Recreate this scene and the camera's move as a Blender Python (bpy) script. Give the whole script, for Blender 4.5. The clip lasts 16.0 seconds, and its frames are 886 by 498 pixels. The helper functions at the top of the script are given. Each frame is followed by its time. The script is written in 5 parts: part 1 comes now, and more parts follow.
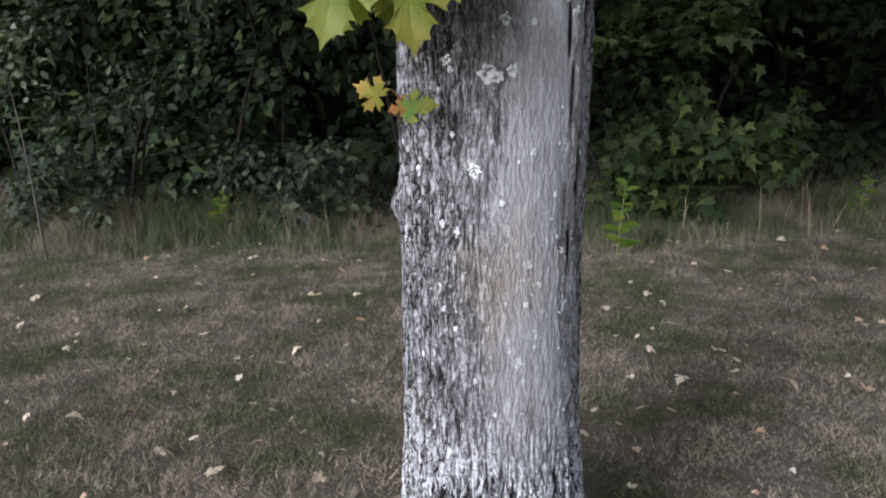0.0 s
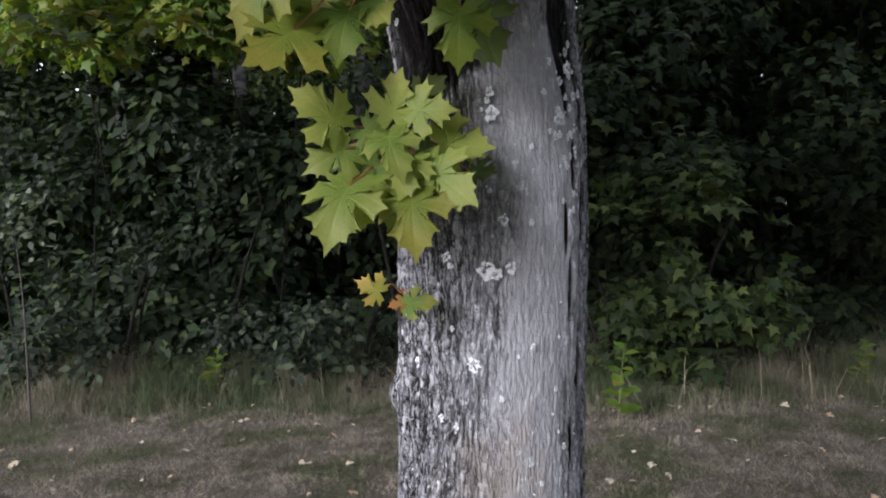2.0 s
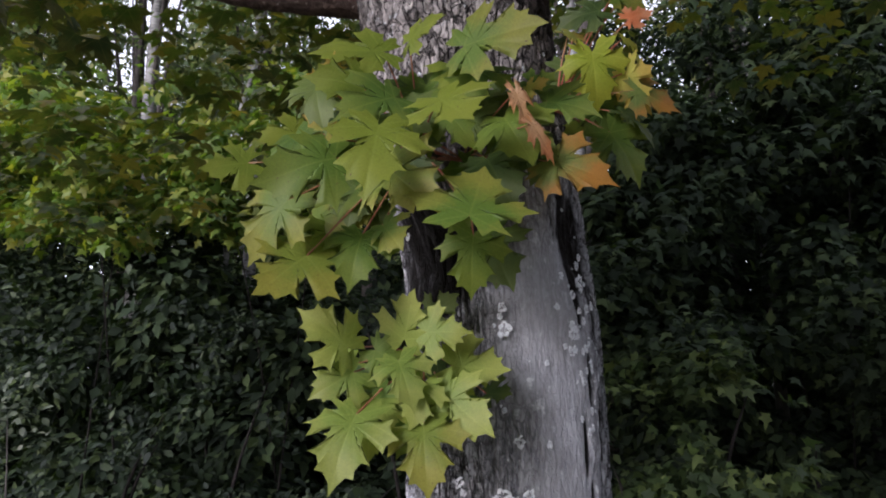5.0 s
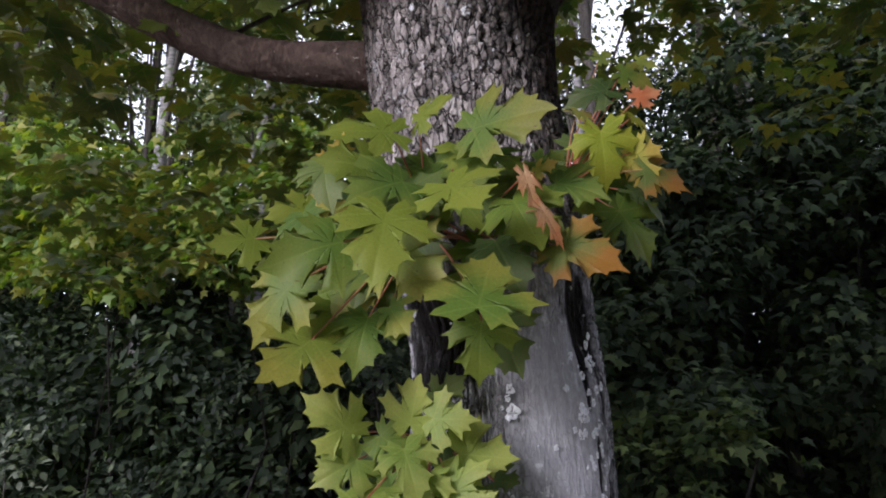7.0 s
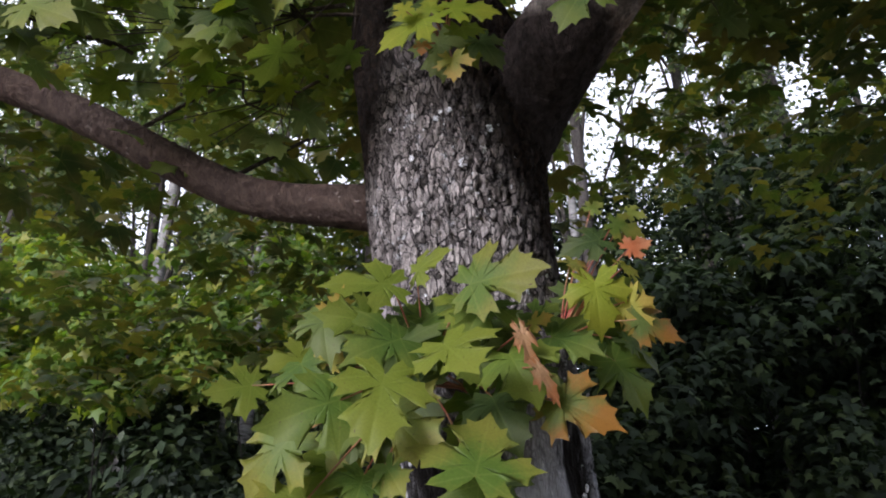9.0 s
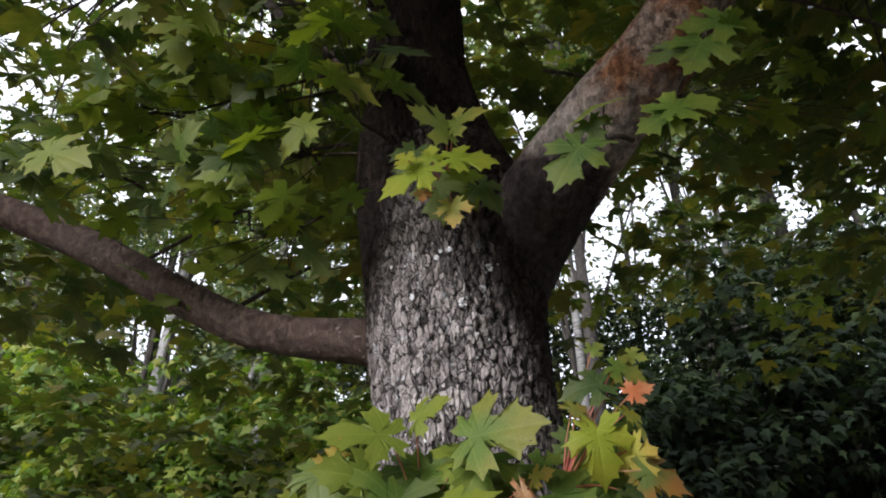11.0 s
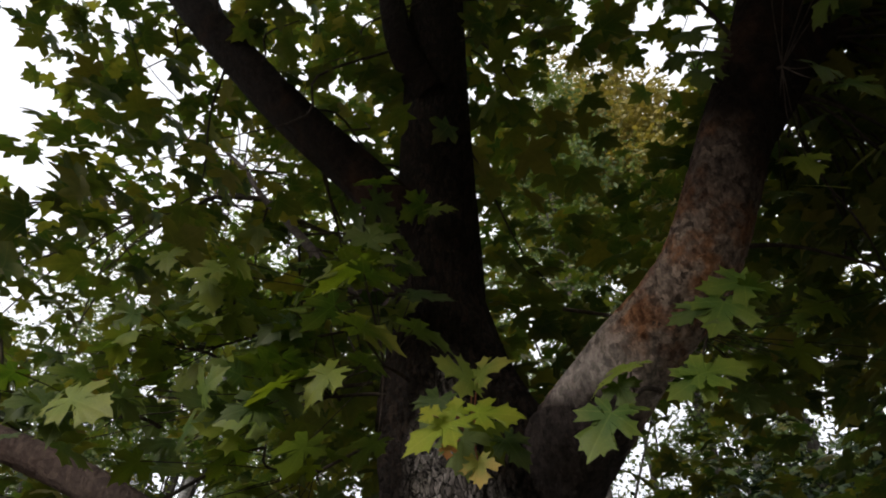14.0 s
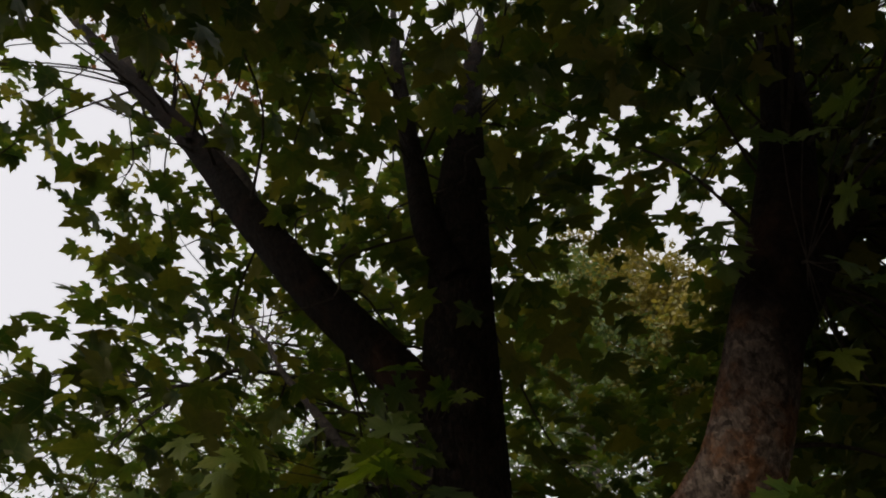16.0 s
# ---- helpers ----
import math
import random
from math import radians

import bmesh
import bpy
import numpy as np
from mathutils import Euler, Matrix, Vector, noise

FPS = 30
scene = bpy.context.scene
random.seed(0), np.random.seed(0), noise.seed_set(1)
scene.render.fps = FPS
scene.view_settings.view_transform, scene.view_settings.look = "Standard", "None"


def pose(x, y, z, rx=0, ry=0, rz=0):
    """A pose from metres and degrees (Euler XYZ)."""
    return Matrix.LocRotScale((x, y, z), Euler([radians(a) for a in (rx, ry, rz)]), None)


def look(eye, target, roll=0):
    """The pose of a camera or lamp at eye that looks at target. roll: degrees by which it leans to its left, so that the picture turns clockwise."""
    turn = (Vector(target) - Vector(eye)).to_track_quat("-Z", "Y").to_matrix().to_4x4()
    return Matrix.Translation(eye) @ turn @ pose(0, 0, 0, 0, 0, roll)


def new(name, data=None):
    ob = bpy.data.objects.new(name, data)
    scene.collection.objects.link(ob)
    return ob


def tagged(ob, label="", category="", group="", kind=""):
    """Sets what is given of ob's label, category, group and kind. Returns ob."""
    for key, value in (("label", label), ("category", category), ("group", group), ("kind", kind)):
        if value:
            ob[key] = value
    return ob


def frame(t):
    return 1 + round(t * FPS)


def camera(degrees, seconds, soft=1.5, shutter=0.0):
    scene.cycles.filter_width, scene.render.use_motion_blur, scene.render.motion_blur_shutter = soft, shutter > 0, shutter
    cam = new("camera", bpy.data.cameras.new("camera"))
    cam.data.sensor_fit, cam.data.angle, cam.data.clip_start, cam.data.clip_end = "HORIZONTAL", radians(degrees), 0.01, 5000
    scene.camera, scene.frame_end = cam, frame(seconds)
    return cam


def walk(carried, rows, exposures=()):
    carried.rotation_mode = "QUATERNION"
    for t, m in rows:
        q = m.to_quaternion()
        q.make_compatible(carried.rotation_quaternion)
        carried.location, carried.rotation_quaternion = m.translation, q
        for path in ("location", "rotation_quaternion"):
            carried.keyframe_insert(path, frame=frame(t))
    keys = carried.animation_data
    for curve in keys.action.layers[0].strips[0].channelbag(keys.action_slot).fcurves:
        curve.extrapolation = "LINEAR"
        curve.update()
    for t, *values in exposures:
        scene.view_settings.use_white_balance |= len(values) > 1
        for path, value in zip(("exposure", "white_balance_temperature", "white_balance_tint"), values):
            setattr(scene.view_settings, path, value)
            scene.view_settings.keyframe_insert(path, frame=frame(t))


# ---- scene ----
cam = camera(65.0, 16.0, soft=2.0)
PATH = [
    (0, (0.119, 0.331, 1.296), (-0.065, 2.259, 0.798), -2.1),
    (0.5, (0.118, 0.335, 1.314), (-0.063, 2.283, 0.9), -1.9),
    (1, (0.116, 0.339, 1.327), (-0.06, 2.307, 1.016), -1.8),
    (1.5, (0.116, 0.344, 1.349), (-0.056, 2.327, 1.152), -1.6),
    (2, (0.115, 0.344, 1.374), (-0.051, 2.336, 1.302), -1.6),
    (2.5, (0.114, 0.354, 1.396), (-0.046, 2.347, 1.435), -1.4),
    (3, (0.114, 0.36, 1.417), (-0.043, 2.349, 1.55), -1.4),
    (3.5, (0.111, 0.37, 1.436), (-0.043, 2.352, 1.653), -1.4),
    (4, (0.109, 0.38, 1.454), (-0.046, 2.352, 1.747), -1.5),
    (4.2, (0.107, 0.375, 1.453), (-0.045, 2.341, 1.787), -1.8),
    (6.5, (0.099, 0.384, 1.499), (-0.075, 2.32, 1.97), -1.4),
    (7, (0.1, 0.379, 1.518), (-0.071, 2.296, 2.06), -1.2),
    (7.5, (0.1, 0.369, 1.535), (-0.066, 2.265, 2.151), -1.2),
    (8, (0.101, 0.358, 1.55), (-0.058, 2.229, 2.239), -1.1),
    (8.5, (0.102, 0.347, 1.567), (-0.051, 2.191, 2.326), -1.0),
    (9, (0.104, 0.336, 1.583), (-0.043, 2.151, 2.411), -1.0),
    (9.2, (0.106, 0.329, 1.588), (-0.042, 2.13, 2.445), -0.8),
    (11.3, (0.116, 0.288, 1.654), (-0.021, 1.935, 2.78), -0.8),
    (11.5, (0.114, 0.283, 1.655), (-0.018, 1.91, 2.811), -0.8),
    (12, (0.114, 0.273, 1.668), (-0.017, 1.849, 2.892), -0.7),
    (12.5, (0.114, 0.26, 1.686), (-0.021, 1.78, 2.979), -0.5),
    (13, (0.11, 0.248, 1.701), (-0.027, 1.704, 3.066), -0.3),
    (13.5, (0.102, 0.239, 1.712), (-0.036, 1.619, 3.152), -0.1),
    (14, (0.1, 0.229, 1.728), (-0.041, 1.527, 3.243), 0.3),
    (14.5, (0.094, 0.217, 1.742), (-0.047, 1.419, 3.334), 1.0),
    (15, (0.094, 0.207, 1.756), (-0.052, 1.31, 3.417), 1.6),
    (15.5, (0.087, 0.197, 1.765), (-0.062, 1.195, 3.492), 2.7),
    (16, (0.083, 0.192, 1.771), (-0.072, 1.089, 3.551), 4.1),
]
walk(cam, [(t, look(eye, target, roll)) for t, eye, target, roll in PATH],
     [(0, 0.2, 5850, 16), (2, 0.16, 5850, 18), (4, 0.14, 5850, 21), (7, 0.24, 5800, 23), (9, 0.32, 5800, 21), (12, 0.42, 6100, 14), (13.5, 0.0, 6250, 14), (14.5, -0.5, 6450, 14), (16, -0.84, 6550, 14)])


# ---- world, sun, exposure ----
world = bpy.data.worlds.new("sky")
scene.world = world
world.use_nodes = True
wn = world.node_tree
sky = wn.nodes.new("ShaderNodeTexSky")
sky.sky_type = "NISHITA"
sky.sun_disc = False
sky.sun_elevation = radians(22)
sky.sun_rotation = radians(216)
sky.air_density, sky.dust_density, sky.ozone_density = 1.0, 4.0, 1.0
# a high veil of cloud takes most of the blue out of the sky
grey = wn.nodes.new("ShaderNodeRGBToBW")
veil = wn.nodes.new("ShaderNodeMix")
veil.data_type = "RGBA"
veil.inputs[0].default_value = 0.6
wn.links.new(sky.outputs["Color"], grey.inputs[0])
wn.links.new(sky.outputs["Color"], veil.inputs[6])
cloud = wn.nodes.new("ShaderNodeMath")
cloud.operation = "MULTIPLY_ADD"
cloud.inputs[1].default_value, cloud.inputs[2].default_value = 0.4, 15.0
wn.links.new(grey.outputs[0], cloud.inputs[0])
wn.links.new(cloud.outputs[0], veil.inputs[7])
wn.links.new(veil.outputs[2], wn.nodes["Background"].inputs["Color"])
wn.nodes["Background"].inputs["Strength"].default_value = 0.15

sun = new("sun", bpy.data.lights.new("sun", "SUN"))
sun.data.energy = 3.0
sun.data.angle = radians(20)
sun.data.color = (1.0, 0.98, 0.96)
sun.matrix_world = look((-5.75, -7.9, 4.2), (0, 0, 0))


# ---- materials ----
def material(name, rough=0.8, spec=0.3):
    m = bpy.data.materials.new(name)
    m.use_nodes = True
    b = m.node_tree.nodes["Principled BSDF"]
    b.inputs["Roughness"].default_value = rough
    b.inputs["Specular IOR Level"].default_value = spec
    return m, m.node_tree, b


def node(tree, kind, **kw):
    n = tree.nodes.new(kind)
    for key, value in kw.items():
        n.inputs[key.replace("_", " ")].default_value = value
    return n


def math_node(tree, op, a, b=None, c=None):
    n = tree.nodes.new("ShaderNodeMath")
    n.operation = op
    for i, v in enumerate((a, b, c)):
        if v is None:
            continue
        if isinstance(v, (int, float)):
            n.inputs[i].default_value = v
        else:
            tree.links.new(v, n.inputs[i])
    return n.outputs[0]


def ramp(tree, fac, stops):
    n = tree.nodes.new("ShaderNodeValToRGB")
    while len(n.color_ramp.elements) < len(stops):
        n.color_ramp.elements.new(0.5)
    for e, (p, c) in zip(n.color_ramp.elements, stops):
        e.position, e.color = p, (*c, 1)
    tree.links.new(fac, n.inputs[0])
    return n.outputs[0]


def mix(tree, fac, a, b, blend="MIX"):
    n = tree.nodes.new("ShaderNodeMix")
    n.data_type = "RGBA"
    n.blend_type = blend
    for s, v in ((n.inputs[0], fac), (n.inputs[6], a), (n.inputs[7], b)):
        if isinstance(v, (int, float)):
            s.default_value = v
        elif isinstance(v, tuple):
            s.default_value = (*v, 1)
        else:
            tree.links.new(v, s)
    return n.outputs[2]


def noise_of(tree, scale, detail=4.0, rough=0.55, stretch=None, space="Object"):
    c = tree.nodes.new("ShaderNodeTexCoord")
    n = node(tree, "ShaderNodeTexNoise", Scale=scale, Detail=detail, Roughness=rough)
    out = c.outputs[space]
    if stretch:
        mp = tree.nodes.new("ShaderNodeMapping")
        mp.inputs["Scale"].default_value = stretch
        tree.links.new(out, mp.inputs["Vector"])
        out = mp.outputs[0]
    tree.links.new(out, n.inputs["Vector"])
    return n.outputs["Fac"]


def bump(tree, bsdf, height, strength, distance):
    n = node(tree, "ShaderNodeBump", Strength=strength, Distance=distance)
    tree.links.new(height, n.inputs["Height"])
    tree.links.new(n.outputs[0], bsdf.inputs["Normal"])


def bark_material(name, fissure, low, high, lichen, lichen_amount, warm, young=None, flake=60.0, tall=0.3, crack=0.5, lit_bark=None):
    """Grey bark: small flakes of uneven tone between dark cracks, deeper furrows by the relief attribute, pale crusts."""
    m, t, b = material(name, 0.92, 0.12)
    relief = t.nodes.new("ShaderNodeAttribute")
    relief.attribute_name = "relief"
    tc = t.nodes.new("ShaderNodeTexCoord").outputs["Object"]
    wob = node(t, "ShaderNodeTexNoise", Scale=22, Detail=3, Roughness=0.6)
    t.links.new(tc, wob.inputs["Vector"])
    shift = t.nodes.new("ShaderNodeVectorMath")
    shift.operation = "MULTIPLY_ADD"
    shift.inputs[1].default_value = (0.026, 0.026, 0.06)
    t.links.new(wob.outputs["Color"], shift.inputs[0])
    t.links.new(tc, shift.inputs[2])
    mp = t.nodes.new("ShaderNodeMapping")
    mp.inputs["Scale"].default_value = (1, 1, tall)
    t.links.new(shift.outputs[0], mp.inputs["Vector"])
    edge = node(t, "ShaderNodeTexVoronoi", Scale=flake)
    edge.feature = "DISTANCE_TO_EDGE"
    cell = node(t, "ShaderNodeTexVoronoi", Scale=flake)
    for v in (edge, cell):
        t.links.new(mp.outputs[0], v.inputs["Vector"])
    own = t.nodes.new("ShaderNodeSeparateColor")
    t.links.new(cell.outputs["Color"], own.inputs[0])
    tone = own.outputs[0]
    fine = noise_of(t, 75, 5, 0.65, (1, 1, 0.6))
    blotch = noise_of(t, 34, 5, 0.6, (1, 1, 0.6))
    big = noise_of(t, 5.5, 3, 0.6, (1, 1, 0.5))
    mid = math_node(t, "ADD", math_node(t, "MULTIPLY", fine, 0.75), math_node(t, "MULTIPLY", tone, 0.28))
    col = ramp(t, mid, [(0.3, low), (0.72, high)])
    col = mix(t, math_node(t, "MULTIPLY", ramp(t, big, [(0.54, (0, 0, 0)), (0.7, (1, 1, 1))]), 0.35), col, warm)
    split = ramp(t, math_node(t, "ADD", edge.outputs["Distance"], math_node(t, "MULTIPLY", fine, 0.05)), [(0.04, (1, 1, 1)), (0.11, (0, 0, 0))])
    split = math_node(t, "MULTIPLY", split, ramp(t, noise_of(t, 26, 2, 0.5), [(0.27, (0, 0, 0)), (0.48, (1, 1, 1))]))
    rough = t.nodes.new("ShaderNodeAttribute")
    rough.attribute_name = "rough"
    worn = rough.outputs["Fac"] if young else 0.6
    # long forking fissures between the plates, short breaks across them
    line = math_node(t, "ABSOLUTE", math_node(t, "SUBTRACT", noise_of(t, 52, 3, 0.6, (1, 1, 0.2)), 0.5))
    across = math_node(t, "ABSOLUTE", math_node(t, "SUBTRACT", noise_of(t, 40, 3, 0.6, (1, 1, 0.8)), 0.5))
    fork = math_node(t, "MAXIMUM", ramp(t, line, [(0.012, (1, 1, 1)), (0.045, (0, 0, 0))]), math_node(t, "MULTIPLY", ramp(t, across, [(0.008, (1, 1, 1)), (0.03, (0, 0, 0))]), 0.7))
    split = math_node(t, "MAXIMUM", math_node(t, "MULTIPLY", split, 0.45), fork)
    split = math_node(t, "MULTIPLY", split, worn)
    strokes = noise_of(t, 90, 2, 0.55, (1, 1, 0.34))
    depth = math_node(t, "SUBTRACT", math_node(t, "MULTIPLY_ADD", worn, 0.03, 0.36), strokes)
    split = math_node(t, "MAXIMUM", split, math_node(t, "MULTIPLY", ramp(t, math_node(t, "MULTIPLY", depth, 12.0), [(0.0, (0, 0, 0)), (0.6, (1, 1, 1))]), math_node(t, "MULTIPLY", worn, 0.6)))
    pale = math_node(t, "SUBTRACT", strokes, math_node(t, "MULTIPLY_ADD", worn, -0.1, 0.7))
    if young:
        pos = t.nodes.new("ShaderNodeSeparateXYZ")
        t.links.new(tc, pos.inputs[0])
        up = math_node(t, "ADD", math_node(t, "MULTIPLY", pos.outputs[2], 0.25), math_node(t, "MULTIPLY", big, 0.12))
        # the worn side is a flat blue grey with a rusty stain
        col = mix(t, math_node(t, "MULTIPLY", math_node(t, "SUBTRACT", 1.0, worn), 0.9), col, mix(t, blotch, (0.23, 0.235, 0.25), (0.45, 0.455, 0.47)))
        stain = t.nodes.new("ShaderNodeVectorMath")
        stain.operation = "DISTANCE"
        stain.inputs[1].default_value = (0.1, 1.61, 0.9)
        t.links.new(tc, stain.inputs[0])
        rusty = math_node(t, "ADD", stain.outputs["Value"], math_node(t, "MULTIPLY", noise_of(t, 18, 4, 0.6, (1, 1, 0.5)), 0.3))
        col = mix(t, math_node(t, "MULTIPLY", ramp(t, rusty, [(0.14, (1, 1, 1)), (0.3, (0, 0, 0))]), 0.5), col, (0.3, 0.235, 0.16))
        flecks = math_node(t, "MULTIPLY", ramp(t, math_node(t, "MULTIPLY", pale, 10.0), [(0.0, (0, 0, 0)), (0.7, (1, 1, 1))]), 0.7)
        col = mix(t, flecks, col, lichen)
        col = mix(t, ramp(t, up, [(0.5, (0, 0, 0)), (0.78, (1, 1, 1))]), col, mix(t, 1.0, col, young, "MULTIPLY"))
        # whitish bark round the foot, with a ragged upper edge
        foot_pale = math_node(t, "ADD", pos.outputs[2], math_node(t, "MULTIPLY", noise_of(t, 14, 4, 0.65, (1, 1, 0.4)), 0.5))
        col = mix(t, math_node(t, "MULTIPLY", ramp(t, foot_pale, [(0.74, (1, 1, 1)), (0.88, (0, 0, 0))]), 0.8), col, mix(t, fine, (0.5, 0.52, 0.56), (0.8, 0.82, 0.87)))
        # higher up the bark breaks into narrow upright plates, paler and browner
        plate_map = t.nodes.new("ShaderNodeMapping")
        plate_map.inputs["Scale"].default_value = (1, 1, 0.28)
        t.links.new(shift.outputs[0], plate_map.inputs["Vector"])
        plate_edge, plate = node(t, "ShaderNodeTexVoronoi", Scale=66), node(t, "ShaderNodeTexVoronoi", Scale=66)
        plate_edge.feature = "DISTANCE_TO_EDGE"
        for v in (plate_edge, plate):
            t.links.new(plate_map.outputs[0], v.inputs["Vector"])
        plate_own = t.nodes.new("ShaderNodeSeparateColor")
        t.links.new(plate.outputs["Color"], plate_own.inputs[0])
        plate_tone = math_node(t, "ADD", math_node(t, "MULTIPLY", plate_own.outputs[0], 0.5), math_node(t, "MULTIPLY", fine, 0.5))
        plated = ramp(t, math_node(t, "MULTIPLY", math_node(t, "ADD", pos.outputs[2], math_node(t, "MULTIPLY", big, 0.5)), 0.4), [(0.76, (0, 0, 0)), (0.9, (1, 1, 1))])
        col = mix(t, math_node(t, "MULTIPLY", plated, 0.85), col, ramp(t, plate_tone, [(0.25, (0.14, 0.122, 0.112)), (0.75, (0.56, 0.51, 0.48))]))
        plate_split = ramp(t, math_node(t, "ADD", plate_edge.outputs["Distance"], math_node(t, "MULTIPLY", blotch, 0.16)), [(0.09, (1, 1, 1)), (0.19, (0, 0, 0))])
        split = math_node(t, "MAXIMUM", math_node(t, "MULTIPLY", split, math_node(t, "MULTIPLY_ADD", plated, -0.5, 1.0)), math_node(t, "MULTIPLY", plate_split, plated))
    if lit_bark:
        # grey and rusty bark near the fork, with the limb's lit base painted paler
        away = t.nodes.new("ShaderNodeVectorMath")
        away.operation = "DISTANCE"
        away.inputs[1].default_value = lit_bark
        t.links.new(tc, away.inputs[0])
        lit_reach = math_node(t, "ADD", away.outputs["Value"], math_node(t, "MULTIPLY_ADD", big, 0.5, -0.25))
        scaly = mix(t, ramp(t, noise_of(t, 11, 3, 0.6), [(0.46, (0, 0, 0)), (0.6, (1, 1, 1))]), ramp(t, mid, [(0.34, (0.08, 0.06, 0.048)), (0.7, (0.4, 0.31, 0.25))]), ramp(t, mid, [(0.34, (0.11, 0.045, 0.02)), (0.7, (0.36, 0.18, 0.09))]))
        col = mix(t, math_node(t, "MULTIPLY", ramp(t, lit_reach, [(0.4, (1, 1, 1)), (0.75, (0, 0, 0))]), 0.8), col, scaly)
        col = mix(t, math_node(t, "MULTIPLY", ramp(t, lit_reach, [(0.1, (1, 1, 1)), (0.26, (0, 0, 0))]), 0.7), col, ramp(t, mid, [(0.3, (0.2, 0.18, 0.165)), (0.75, (0.46, 0.42, 0.39))]))
        # underside shade in the crotch, painted near-black into the bark
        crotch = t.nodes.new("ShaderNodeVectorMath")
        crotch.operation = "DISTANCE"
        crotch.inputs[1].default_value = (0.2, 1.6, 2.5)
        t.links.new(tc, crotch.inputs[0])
        crotch_shade = math_node(t, "ADD", crotch.outputs["Value"], math_node(t, "MULTIPLY_ADD", noise_of(t, 9, 4, 0.6), 0.2, -0.1))
        col = mix(t, ramp(t, crotch_shade, [(0.2, (1, 1, 1)), (0.27, (0, 0, 0))]), col, ramp(t, mid, [(0.3, (0.014, 0.011, 0.01)), (0.75, (0.05, 0.04, 0.036))]))
    crust = math_node(t, "MULTIPLY", ramp(t, noise_of(t, 38, 3, 0.6), [(lichen_amount, (0, 0, 0)), (lichen_amount + 0.06, (1, 1, 1))]),
                      ramp(t, noise_of(t, 7, 2, 0.5), [(0.42, (0, 0, 0)), (0.6, (1, 1, 1))]))
    col = mix(t, crust, col, lichen)
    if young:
        # shade from the fork upwards and on the flanks, painted as near-black bark
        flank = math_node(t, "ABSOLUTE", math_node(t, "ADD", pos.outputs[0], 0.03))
        fork_shade = math_node(t, "ADD", up, math_node(t, "MULTIPLY", flank, 0.7))
        col = mix(t, ramp(t, fork_shade, [(0.7, (0, 0, 0)), (0.79, (1, 1, 1))]), col, mix(t, 1.0, col, (0.09, 0.07, 0.055), "MULTIPLY"))
    col = mix(t, math_node(t, "MULTIPLY", split, crack), col, fissure)
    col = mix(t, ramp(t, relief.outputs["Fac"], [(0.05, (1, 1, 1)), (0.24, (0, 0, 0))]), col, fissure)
    t.links.new(col, b.inputs["Base Color"])
    grain = math_node(t, "ADD", math_node(t, "MULTIPLY", fine, worn), math_node(t, "MULTIPLY", blotch, math_node(t, "SUBTRACT", 1.0, worn)))
    height = math_node(t, "SUBTRACT", math_node(t, "ADD", math_node(t, "MULTIPLY", grain, 0.6), math_node(t, "MULTIPLY", tone, math_node(t, "MULTIPLY", worn, 0.45))), math_node(t, "MULTIPLY", split, 0.9))
    bump(t, b, height, 0.9, 0.006)
    return m


